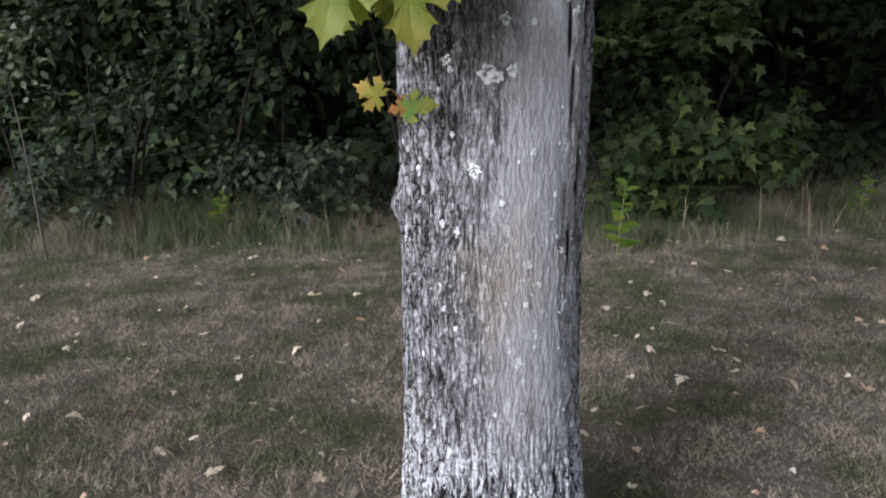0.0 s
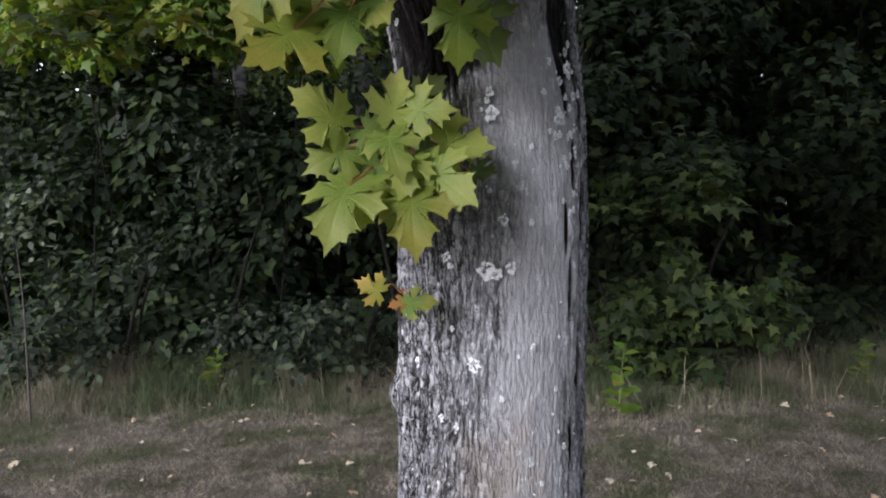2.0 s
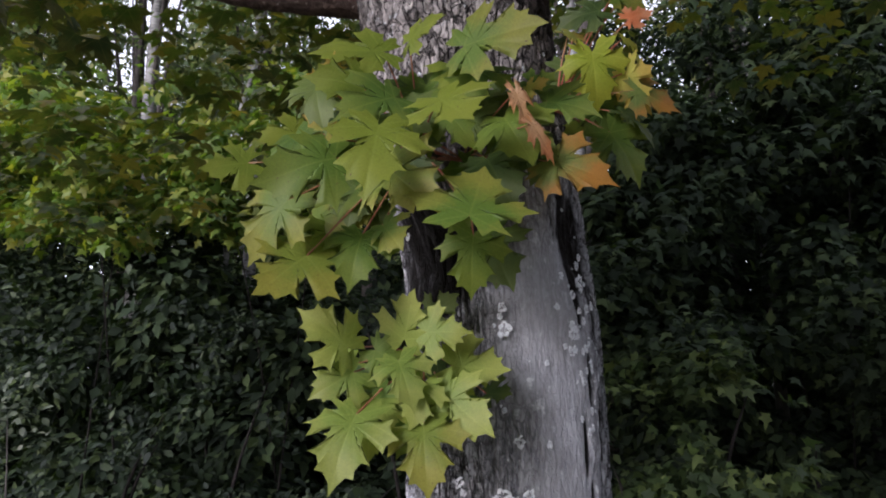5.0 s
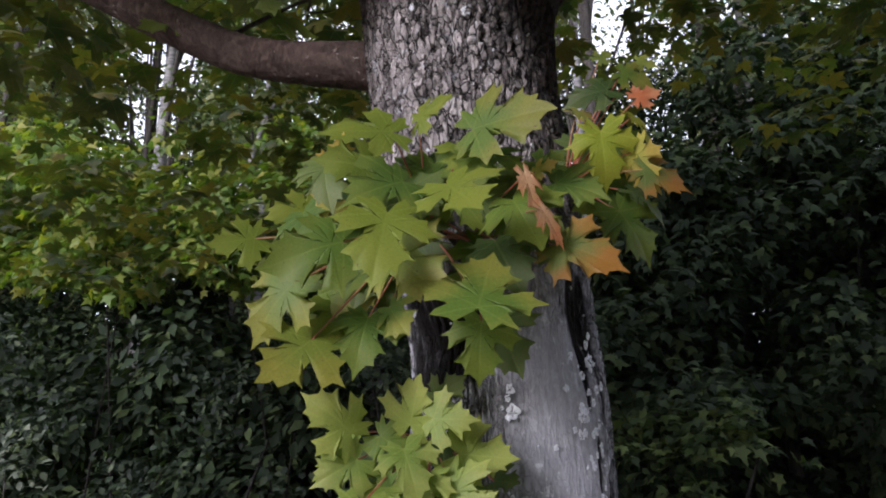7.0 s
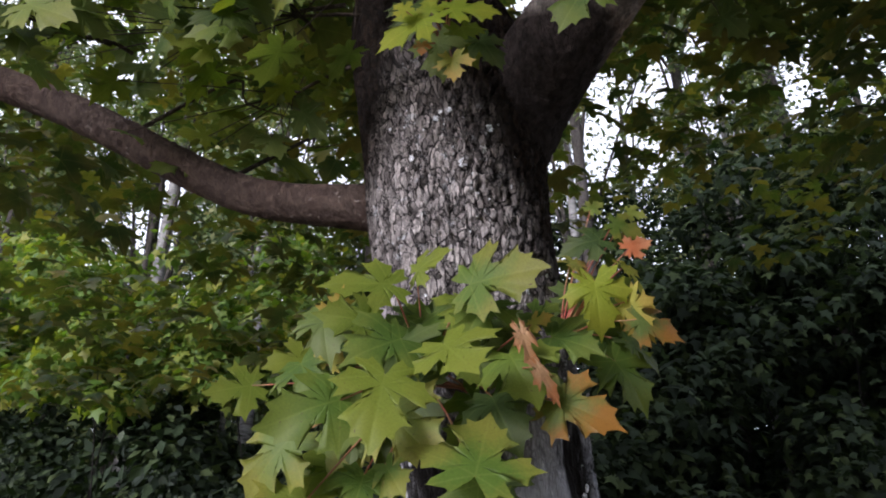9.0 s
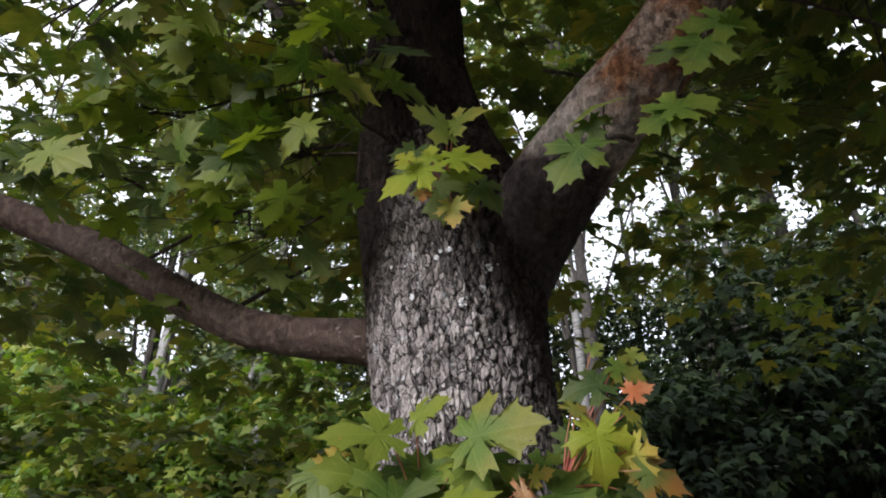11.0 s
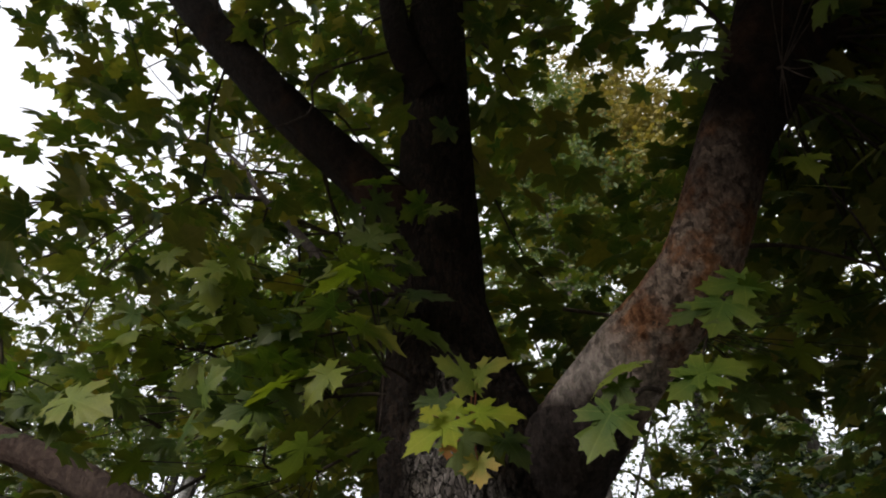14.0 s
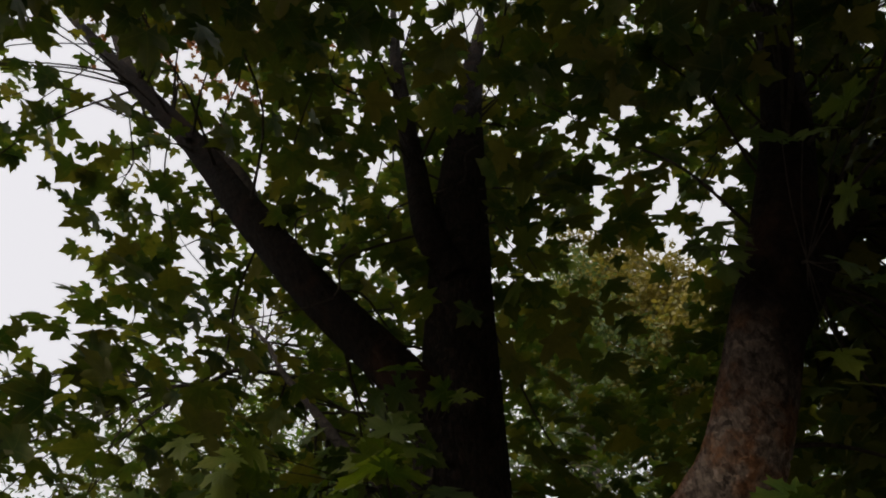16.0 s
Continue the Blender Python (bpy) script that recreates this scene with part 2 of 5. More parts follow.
def leaf_material(name, greens, edge, edge_amount, through_col, veins=True, spots=0.0, gloss=0.55, object_random=False, see=0.35):
    """A leaf: hue varies from leaf to leaf, paler veins, turning edges, and light through the blade."""
    m, t, b = material(name, gloss, 0.3)
    if object_random:
        rnd = t.nodes.new("ShaderNodeObjectInfo").outputs["Random"]
    else:
        rnd = t.nodes.new("ShaderNodeNewGeometry").outputs["Random Per Island"]
    n = len(greens)
    col = ramp(t, rnd, [(i / (n - 1), g) for i, g in enumerate(greens)])
    uv = t.nodes.new("ShaderNodeUVMap")
    if veins:
        sep = t.nodes.new("ShaderNodeSeparateXYZ")
        t.links.new(uv.outputs[0], sep.inputs[0])
        x, y = math_node(t, "ABSOLUTE", sep.outputs[0]), sep.outputs[1]
        ang = math_node(t, "ARCTAN2", x, y)
        rad = math_node(t, "SQRT", math_node(t, "ADD", math_node(t, "MULTIPLY", x, x), math_node(t, "MULTIPLY", y, y)))
        near = None
        for a in (0.0, 1.23, 2.09):
            d = math_node(t, "MULTIPLY", rad, math_node(t, "ABSOLUTE", math_node(t, "SINE", math_node(t, "SUBTRACT", ang, a))))
            near = d if near is None else math_node(t, "MINIMUM", near, d)
        vein = ramp(t, near, [(0.004, (1, 1, 1)), (0.016, (0, 0, 0))])
        col = mix(t, math_node(t, "MULTIPLY", vein, 0.16), col, tuple(min(1, 1.5 * c + 0.05) for c in greens[-1]))
        # turning colour runs in from the edge
        ragged = math_node(t, "ADD", rad, math_node(t, "ADD", math_node(t, "MULTIPLY", noise_of(t, 30, 3, 0.6), 0.3), math_node(t, "MULTIPLY_ADD", noise_of(t, 3.1, 2, 0.5), 0.9, -0.29)))
        col = mix(t, math_node(t, "MULTIPLY", ramp(t, ragged, [(0.5, (0, 0, 0)), (0.86, (1, 1, 1))]), edge_amount), col, edge)
        if spots:
            col = mix(t, ramp(t, noise_of(t, 34, 1, 0.4), [(spots, (0, 0, 0)), (spots + 0.03, (1, 1, 1))]), col, (0.09, 0.06, 0.03))
    mottled = noise_of(t, 45, 3, 0.6)
    col = mix(t, 0.5, col, ramp(t, mottled, [(0.3, (0.55, 0.55, 0.55)), (0.7, (1, 1, 1))]), "MULTIPLY")
    t.links.new(col, b.inputs["Base Color"])
    bump(t, b, mottled, 0.25, 0.002)
    tr = t.nodes.new("ShaderNodeBsdfTranslucent")
    t.links.new(mix(t, 1.0, col, through_col, "MULTIPLY"), tr.inputs["Color"])
    sh = t.nodes.new("ShaderNodeMixShader")
    sh.inputs[0].default_value = see
    t.links.new(b.outputs[0], sh.inputs[1])
    t.links.new(tr.outputs[0], sh.inputs[2])
    t.links.new(sh.outputs[0], t.nodes["Material Output"].inputs["Surface"])
    return m


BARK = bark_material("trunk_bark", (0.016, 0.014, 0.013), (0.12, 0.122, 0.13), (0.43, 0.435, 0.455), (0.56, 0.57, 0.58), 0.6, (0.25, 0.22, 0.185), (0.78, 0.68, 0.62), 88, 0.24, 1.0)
# the near-black tones carry the crown's shade on the limbs
SHADED_LIMB_BARK = bark_material("shaded_limb_bark", (0.007, 0.005, 0.004), (0.007, 0.005, 0.004), (0.022, 0.014, 0.01), (0.05, 0.037, 0.029), 0.68, (0.09, 0.04, 0.02), crack=0.5, lit_bark=(0.27, 1.5, 2.68), flake=70, tall=0.5)
TWIG_BARK = bark_material("twig_bark", (0.015, 0.012, 0.01), (0.035, 0.028, 0.022), (0.09, 0.072, 0.058), (0.2, 0.19, 0.17), 0.75, (0.07, 0.045, 0.03))
WOOD_BARK = bark_material("woodland_bark", (0.02, 0.018, 0.016), (0.045, 0.04, 0.036), (0.1, 0.09, 0.08), (0.26, 0.28, 0.25), 0.68, (0.11, 0.095, 0.075))

LEFT_BARK = bark_material("smooth_limb_bark", (0.02, 0.014, 0.012), (0.05, 0.036, 0.03), (0.12, 0.088, 0.072), (0.3, 0.26, 0.23), 0.66, (0.07, 0.04, 0.03), crack=0.25, flake=50, tall=0.8)
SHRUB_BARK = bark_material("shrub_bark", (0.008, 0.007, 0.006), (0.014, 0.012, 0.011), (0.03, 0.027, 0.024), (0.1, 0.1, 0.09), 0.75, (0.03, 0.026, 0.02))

LEAF = leaf_material("maple_leaf_green", [(0.052, 0.1, 0.018), (0.075, 0.135, 0.019), (0.112, 0.175, 0.02), (0.16, 0.2, 0.02)], (0.24, 0.25, 0.04), 0.32, (1.5, 1.6, 0.5), object_random=True, spots=0.76)
LEAF_YELLOWING = leaf_material("maple_leaf_yellowing", [(0.085, 0.15, 0.02), (0.12, 0.17, 0.021), (0.155, 0.19, 0.025)], (0.32, 0.25, 0.045), 0.42, (1.5, 1.5, 0.6), object_random=True, spots=0.75)
LEAF_YELLOW = leaf_material("maple_leaf_yellow", [(0.28, 0.3, 0.055), (0.38, 0.36, 0.07)], (0.55, 0.3, 0.08), 0.5, (1.4, 1.4, 0.6), object_random=True, spots=0.75)
LEAF_ORANGE = leaf_material("maple_leaf_orange", [(0.2, 0.19, 0.045), (0.3, 0.21, 0.05), (0.34, 0.18, 0.05)], (0.4, 0.15, 0.045), 0.75, (1.3, 1.2, 0.7), object_random=True, spots=0.72)
LEAF_DRY = leaf_material("maple_leaf_dry", [(0.3, 0.15, 0.06), (0.42, 0.26, 0.13)], (0.45, 0.16, 0.05), 0.7, (1.1, 1.0, 0.8), object_random=True, spots=0.7, see=0.2)
# darker copy of the green leaf: inner leaves' shade is put into the colour
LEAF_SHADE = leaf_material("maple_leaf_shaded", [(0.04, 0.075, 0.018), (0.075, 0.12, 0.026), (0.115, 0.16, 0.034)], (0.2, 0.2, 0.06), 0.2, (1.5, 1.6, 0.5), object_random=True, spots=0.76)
LEAF_TURNING = leaf_material("maple_leaf_turning", [(0.11, 0.16, 0.035), (0.15, 0.18, 0.04)], (0.34, 0.135, 0.022), 0.8, (1.4, 1.3, 0.6), object_random=True, spots=0.78)
LEAF_FRESH = leaf_material("maple_leaf_fresh", [(0.13, 0.19, 0.03), (0.175, 0.235, 0.036), (0.215, 0.265, 0.045)], (0.36, 0.34, 0.09), 0.35, (1.5, 1.6, 0.6), object_random=True, spots=0.8)
LEAF_LIME = leaf_material("maple_leaf_lime", [(0.2, 0.28, 0.018), (0.26, 0.32, 0.022), (0.33, 0.34, 0.027)], (0.4, 0.33, 0.04), 0.25, (1.5, 1.5, 0.5), object_random=True, spots=0.8)
LEAF_RED = leaf_material("maple_leaf_red", [(0.5, 0.13, 0.05), (0.55, 0.19, 0.07)], (0.6, 0.3, 0.15), 0.6, (1.3, 1.1, 0.8), object_random=True, spots=0.75)
LEAF_KINDS = (LEAF, LEAF_YELLOWING, LEAF_YELLOW, LEAF_ORANGE, LEAF_DRY, LEAF_SHADE, LEAF_TURNING, LEAF_FRESH, LEAF_LIME, LEAF_RED)
CANOPY = leaf_material("maple_canopy_leaf", [(0.03, 0.058, 0.018), (0.048, 0.085, 0.022), (0.07, 0.112, 0.027), (0.105, 0.135, 0.03), (0.19, 0.165, 0.036)], (0.28, 0.22, 0.06), 0.25, (1.5, 1.6, 0.5), see=0.29)
# GREY_LEAF and DARK_LEAF: the thicket's shade is darkened into the leaf colours
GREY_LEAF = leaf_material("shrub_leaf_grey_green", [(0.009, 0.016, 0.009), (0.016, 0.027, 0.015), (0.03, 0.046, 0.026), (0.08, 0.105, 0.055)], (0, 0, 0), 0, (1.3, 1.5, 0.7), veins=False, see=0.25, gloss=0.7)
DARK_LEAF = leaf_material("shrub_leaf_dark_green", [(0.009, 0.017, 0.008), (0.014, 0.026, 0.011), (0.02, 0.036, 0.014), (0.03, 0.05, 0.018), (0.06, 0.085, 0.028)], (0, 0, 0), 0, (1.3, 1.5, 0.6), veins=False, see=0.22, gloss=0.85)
MID_LEAF = leaf_material("young_maple_leaf", [(0.016, 0.03, 0.009), (0.025, 0.045, 0.012), (0.042, 0.068, 0.017), (0.09, 0.12, 0.03)], (0, 0, 0), 0, (1.4, 1.6, 0.6), veins=False, see=0.3, gloss=0.65)
GOLD_LEAF = leaf_material("golden_leaf", [(0.13, 0.13, 0.04), (0.19, 0.175, 0.052), (0.25, 0.215, 0.066), (0.32, 0.265, 0.085)], (0, 0, 0), 0, (1.5, 1.4, 0.6), veins=False, see=0.35)
ASPEN_LEAF = leaf_material("aspen_leaf", [(0.06, 0.08, 0.05), (0.1, 0.12, 0.08), (0.17, 0.19, 0.13)], (0, 0, 0), 0, (1.2, 1.4, 0.8), veins=False, see=0.3, gloss=0.5)
BRIGHT_LEAF = leaf_material("sapling_leaf_yellow_green", [(0.065, 0.125, 0.018), (0.1, 0.17, 0.022), (0.14, 0.2, 0.027), (0.25, 0.25, 0.04)], (0, 0, 0), 0, (1.5, 1.6, 0.5), veins=False, see=0.35)
WOOD_LEAF = leaf_material("woodland_leaf", [(0.06, 0.095, 0.04), (0.09, 0.13, 0.055), (0.12, 0.16, 0.07), (0.2, 0.2, 0.07)], (0, 0, 0), 0, (1.5, 1.6, 0.7), veins=False, see=0.35)
RUST_LEAF = leaf_material("rust_leaf", [(0.2, 0.09, 0.04), (0.3, 0.13, 0.06), (0.16, 0.13, 0.04)], (0, 0, 0), 0, (1.4, 1.2, 0.8), veins=False, see=0.35)
FALLEN = leaf_material("fallen_leaf", [(0.62, 0.56, 0.45), (0.55, 0.45, 0.3), (0.7, 0.64, 0.56), (0.5, 0.3, 0.18), (0.62, 0.55, 0.42)], (0.5, 0.38, 0.25), 0.4, (1, 1, 0.8), object_random=True, see=0.1, gloss=0.6)


def lichen_material():
    m, t, b = material("pale_lichen", 0.95, 0.1)
    col = ramp(t, noise_of(t, 120, 4, 0.7), [(0.32, (0.5, 0.53, 0.55)), (0.58, (0.8, 0.82, 0.84))])
    t.links.new(col, b.inputs["Base Color"])
    bump(t, b, noise_of(t, 260, 3, 0.6), 0.8, 0.004)
    return m


def birch_material():
    m, t, b = material("birch_bark", 0.6, 0.3)
    bands = noise_of(t, 5, 4, 0.7, (1, 1, 5))
    col = ramp(t, bands, [(0.36, (0.06, 0.055, 0.05)), (0.5, (0.18, 0.178, 0.168)), (0.8, (0.32, 0.315, 0.3))])
    pos = t.nodes.new("ShaderNodeSeparateXYZ")
    t.links.new(t.nodes.new("ShaderNodeTexCoord").outputs["Object"], pos.inputs[0])
    foot = math_node(t, "ADD", math_node(t, "MULTIPLY", pos.outputs[2], 0.3), math_node(t, "MULTIPLY", noise_of(t, 6, 3, 0.6), 0.4))
    col = mix(t, ramp(t, foot, [(0.7, (1, 1, 1)), (1.0, (0, 0, 0))]), col, (0.07, 0.063, 0.056))
    t.links.new(col, b.inputs["Base Color"])
    bump(t, b, bands, 0.5, 0.01)
    return m


def ground_material():
    m, t, b = material("lawn_soil", 0.95, 0.1)
    patch = noise_of(t, 1.7, 5, 0.65)
    col = ramp(t, patch, [(0.38, (0.085, 0.09, 0.05)), (0.5, (0.13, 0.115, 0.088)), (0.62, (0.18, 0.158, 0.13))])
    col = mix(t, 0.7, col, ramp(t, noise_of(t, 45, 5, 0.7), [(0.3, (0.35, 0.35, 0.35)), (0.75, (1, 1, 1))]), "MULTIPLY")
    t.links.new(col, b.inputs["Base Color"])
    bump(t, b, noise_of(t, 70, 5, 0.7), 0.9, 0.03)
    return m


def grass_material(name, dry, fresh, cut):
    m, t, b = material(name, 0.75, 0.2)
    rnd = t.nodes.new("ShaderNodeNewGeometry").outputs["Random Per Island"]
    patch = ramp(t, noise_of(t, 1.7, 5, 0.65), [(cut - 0.07, (1, 1, 1)), (cut + 0.07, (0, 0, 0))])
    tone = ramp(t, math_node(t, "MULTIPLY_ADD", noise_of(t, 5.5, 4, 0.65), 1.2, math_node(t, "MULTIPLY_ADD", rnd, 0.5, -0.4)), [(0.1, (0.5, 0.5, 0.5)), (0.9, (1.15, 1.15, 1.15))])
    col = mix(t, 1.0, mix(t, patch, dry, fresh), tone, "MULTIPLY")
    t.links.new(col, b.inputs["Base Color"])
    return m


LICHEN_CRUST = lichen_material()
BIRCH = birch_material()
SOIL = ground_material()
LAWN = grass_material("lawn_blade", (0.36, 0.305, 0.24), (0.15, 0.165, 0.087), 0.48)
STRAW = grass_material("straw_blade", (0.42, 0.36, 0.25), (0.3, 0.29, 0.17), 0.45)
TALL = grass_material("tall_grass_blade", (0.25, 0.22, 0.16), (0.09, 0.12, 0.055), 0.52)
STALK, _t, _b = material("red_leaf_stalk", 0.5, 0.4)
_t.links.new(ramp(_t, noise_of(_t, 30, 3, 0.5), [(0.35, (0.32, 0.06, 0.045)), (0.65, (0.3, 0.17, 0.07))]), _b.inputs["Base Color"])
GREEN_STALK, _t, _b = material("weed_stalk", 0.6, 0.3)
_t.links.new(ramp(_t, noise_of(_t, 20, 3, 0.5), [(0.35, (0.1, 0.14, 0.05)), (0.65, (0.2, 0.19, 0.09))]), _b.inputs["Base Color"])


# ---- mesh helpers ----
def unit(v):
    v = np.asarray(v, float)
    return v / np.maximum(np.linalg.norm(v, axis=-1, keepdims=True), 1e-9)


def mesh_of(name, verts, faces, mat, uv=None, smooth=False, attribute=None, rough=None):
    """A mesh from arrays: faces is (n, 3) or (n, 4); uv is per vertex."""
    me = bpy.data.meshes.new(name)
    verts, faces = np.asarray(verts, np.float32), np.asarray(faces, np.int32)
    n, k = faces.shape
    me.vertices.add(len(verts))
    me.vertices.foreach_set("co", verts.ravel())
    me.loops.add(n * k)
    me.loops.foreach_set("vertex_index", faces.ravel())
    me.polygons.add(n)
    me.polygons.foreach_set("loop_start", np.arange(0, n * k, k, dtype=np.int32))
    me.polygons.foreach_set("loop_total", np.full(n, k, np.int32))
    me.update(calc_edges=True)
    if uv is not None:
        layer = me.uv_layers.new(name="UVMap")
        layer.data.foreach_set("uv", np.asarray(uv, np.float32)[faces.ravel()].ravel())
    if attribute is not None:
        at = me.attributes.new("relief", "FLOAT", "POINT")
        at.data.foreach_set("value", np.asarray(attribute, np.float32))
    if rough is not None:
        at = me.attributes.new("rough", "FLOAT", "POINT")
        at.data.foreach_set("value", np.asarray(rough, np.float32))
    if smooth:
        me.polygons.foreach_set("use_smooth", np.ones(n, bool))
    me.materials.append(mat)
    me.validate()
    return me


def part(name, me, parent, label="", kind=""):
    ob = new(name, me)
    ob.parent = parent
    return tagged(ob, label=label, kind=kind)


def base(name, place, label, category, group="", kind=""):
    ob = new(name)
    ob.location = place
    ob.empty_display_size = 0.2
    return tagged(ob, label, category, group, kind)


def frames_from(tip, normal):
    """Turn matrices whose y runs to the tip and whose z is the face."""
    z = unit(normal)
    y = unit(tip - (tip * z).sum(-1, keepdims=True) * z)
    return np.stack([np.cross(y, z), y, z], axis=-1)


# openings to the sky, cut along view directions from the camera's spot: way and half-width in degrees
VIEW_SPOT = (0.1, 0.3, 1.62)
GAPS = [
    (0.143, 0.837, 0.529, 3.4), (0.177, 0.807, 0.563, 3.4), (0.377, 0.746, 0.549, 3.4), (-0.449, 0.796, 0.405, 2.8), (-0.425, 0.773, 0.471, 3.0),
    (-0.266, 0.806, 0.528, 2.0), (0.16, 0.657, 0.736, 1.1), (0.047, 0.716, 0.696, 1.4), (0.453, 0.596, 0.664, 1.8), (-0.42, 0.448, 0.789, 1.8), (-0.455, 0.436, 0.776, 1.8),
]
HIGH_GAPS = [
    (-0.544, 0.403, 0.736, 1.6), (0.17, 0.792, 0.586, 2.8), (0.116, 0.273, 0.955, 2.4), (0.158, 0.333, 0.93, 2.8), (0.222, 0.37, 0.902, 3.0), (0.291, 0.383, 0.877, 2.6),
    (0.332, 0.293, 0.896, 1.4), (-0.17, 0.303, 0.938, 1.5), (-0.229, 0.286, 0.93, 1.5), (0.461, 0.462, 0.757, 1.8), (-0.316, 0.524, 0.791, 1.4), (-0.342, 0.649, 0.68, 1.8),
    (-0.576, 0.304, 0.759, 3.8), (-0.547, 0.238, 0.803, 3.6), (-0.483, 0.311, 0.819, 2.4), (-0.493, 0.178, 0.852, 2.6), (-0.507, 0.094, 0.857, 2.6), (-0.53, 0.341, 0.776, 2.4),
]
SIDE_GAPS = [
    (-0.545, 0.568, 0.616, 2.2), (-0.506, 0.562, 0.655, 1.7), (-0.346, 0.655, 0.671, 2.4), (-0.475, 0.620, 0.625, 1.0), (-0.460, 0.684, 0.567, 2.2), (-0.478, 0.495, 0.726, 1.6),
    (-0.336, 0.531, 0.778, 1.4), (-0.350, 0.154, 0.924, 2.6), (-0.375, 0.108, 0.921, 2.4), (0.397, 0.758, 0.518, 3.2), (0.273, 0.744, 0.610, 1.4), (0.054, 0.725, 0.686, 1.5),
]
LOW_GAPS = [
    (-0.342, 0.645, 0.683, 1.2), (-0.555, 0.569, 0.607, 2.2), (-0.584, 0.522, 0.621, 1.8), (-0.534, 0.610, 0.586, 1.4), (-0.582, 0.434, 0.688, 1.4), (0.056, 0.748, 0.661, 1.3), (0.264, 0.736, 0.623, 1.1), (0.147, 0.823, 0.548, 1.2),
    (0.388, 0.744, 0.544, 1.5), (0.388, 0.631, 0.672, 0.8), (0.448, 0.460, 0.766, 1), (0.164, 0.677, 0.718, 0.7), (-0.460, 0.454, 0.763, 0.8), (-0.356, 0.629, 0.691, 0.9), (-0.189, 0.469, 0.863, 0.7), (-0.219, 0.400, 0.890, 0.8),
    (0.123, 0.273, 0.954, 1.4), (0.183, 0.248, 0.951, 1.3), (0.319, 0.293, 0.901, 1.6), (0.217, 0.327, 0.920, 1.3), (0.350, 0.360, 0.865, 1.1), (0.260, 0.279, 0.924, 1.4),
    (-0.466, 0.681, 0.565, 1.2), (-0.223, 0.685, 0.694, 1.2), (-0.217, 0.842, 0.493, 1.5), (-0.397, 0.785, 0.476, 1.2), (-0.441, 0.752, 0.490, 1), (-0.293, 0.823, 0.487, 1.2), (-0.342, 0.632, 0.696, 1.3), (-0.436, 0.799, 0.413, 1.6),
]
# view directions in which the maple's own leaves are thinned to show the wood behind
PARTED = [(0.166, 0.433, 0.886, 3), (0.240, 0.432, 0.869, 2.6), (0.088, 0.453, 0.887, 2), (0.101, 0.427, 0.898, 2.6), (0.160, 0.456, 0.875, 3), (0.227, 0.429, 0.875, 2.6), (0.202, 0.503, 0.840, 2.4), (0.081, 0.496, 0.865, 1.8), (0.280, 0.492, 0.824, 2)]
# small openings low on the right, also cut from the camera's spot, too many to name
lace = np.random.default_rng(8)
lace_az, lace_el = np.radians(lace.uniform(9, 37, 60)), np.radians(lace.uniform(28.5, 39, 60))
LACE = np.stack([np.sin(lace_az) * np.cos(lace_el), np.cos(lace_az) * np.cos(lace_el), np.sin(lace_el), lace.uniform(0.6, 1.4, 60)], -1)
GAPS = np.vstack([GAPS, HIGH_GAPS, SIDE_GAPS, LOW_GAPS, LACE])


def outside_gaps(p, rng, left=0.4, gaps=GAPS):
    u = unit(p - np.array(VIEW_SPOT))
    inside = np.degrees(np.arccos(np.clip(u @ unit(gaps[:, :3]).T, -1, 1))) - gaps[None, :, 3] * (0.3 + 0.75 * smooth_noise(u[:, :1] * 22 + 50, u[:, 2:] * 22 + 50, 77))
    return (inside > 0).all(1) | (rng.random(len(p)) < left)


def scatter(name, shape, place, tip, normal, size, mat):
    """Many leaves in one mesh, from one blade shape."""
    tv, tf = shape
    r = frames_from(tip, normal)
    v = np.einsum("nij,kj->nki", r, tv) * np.asarray(size)[:, None, None] + place[:, None, :]
    f = tf[None] + (np.arange(len(place)) * len(tv))[:, None, None]
    uv = np.tile(tv[:, :2], (len(place), 1))
    return mesh_of(name, v.reshape(-1, 3), f.reshape(-1, 3), mat, uv)


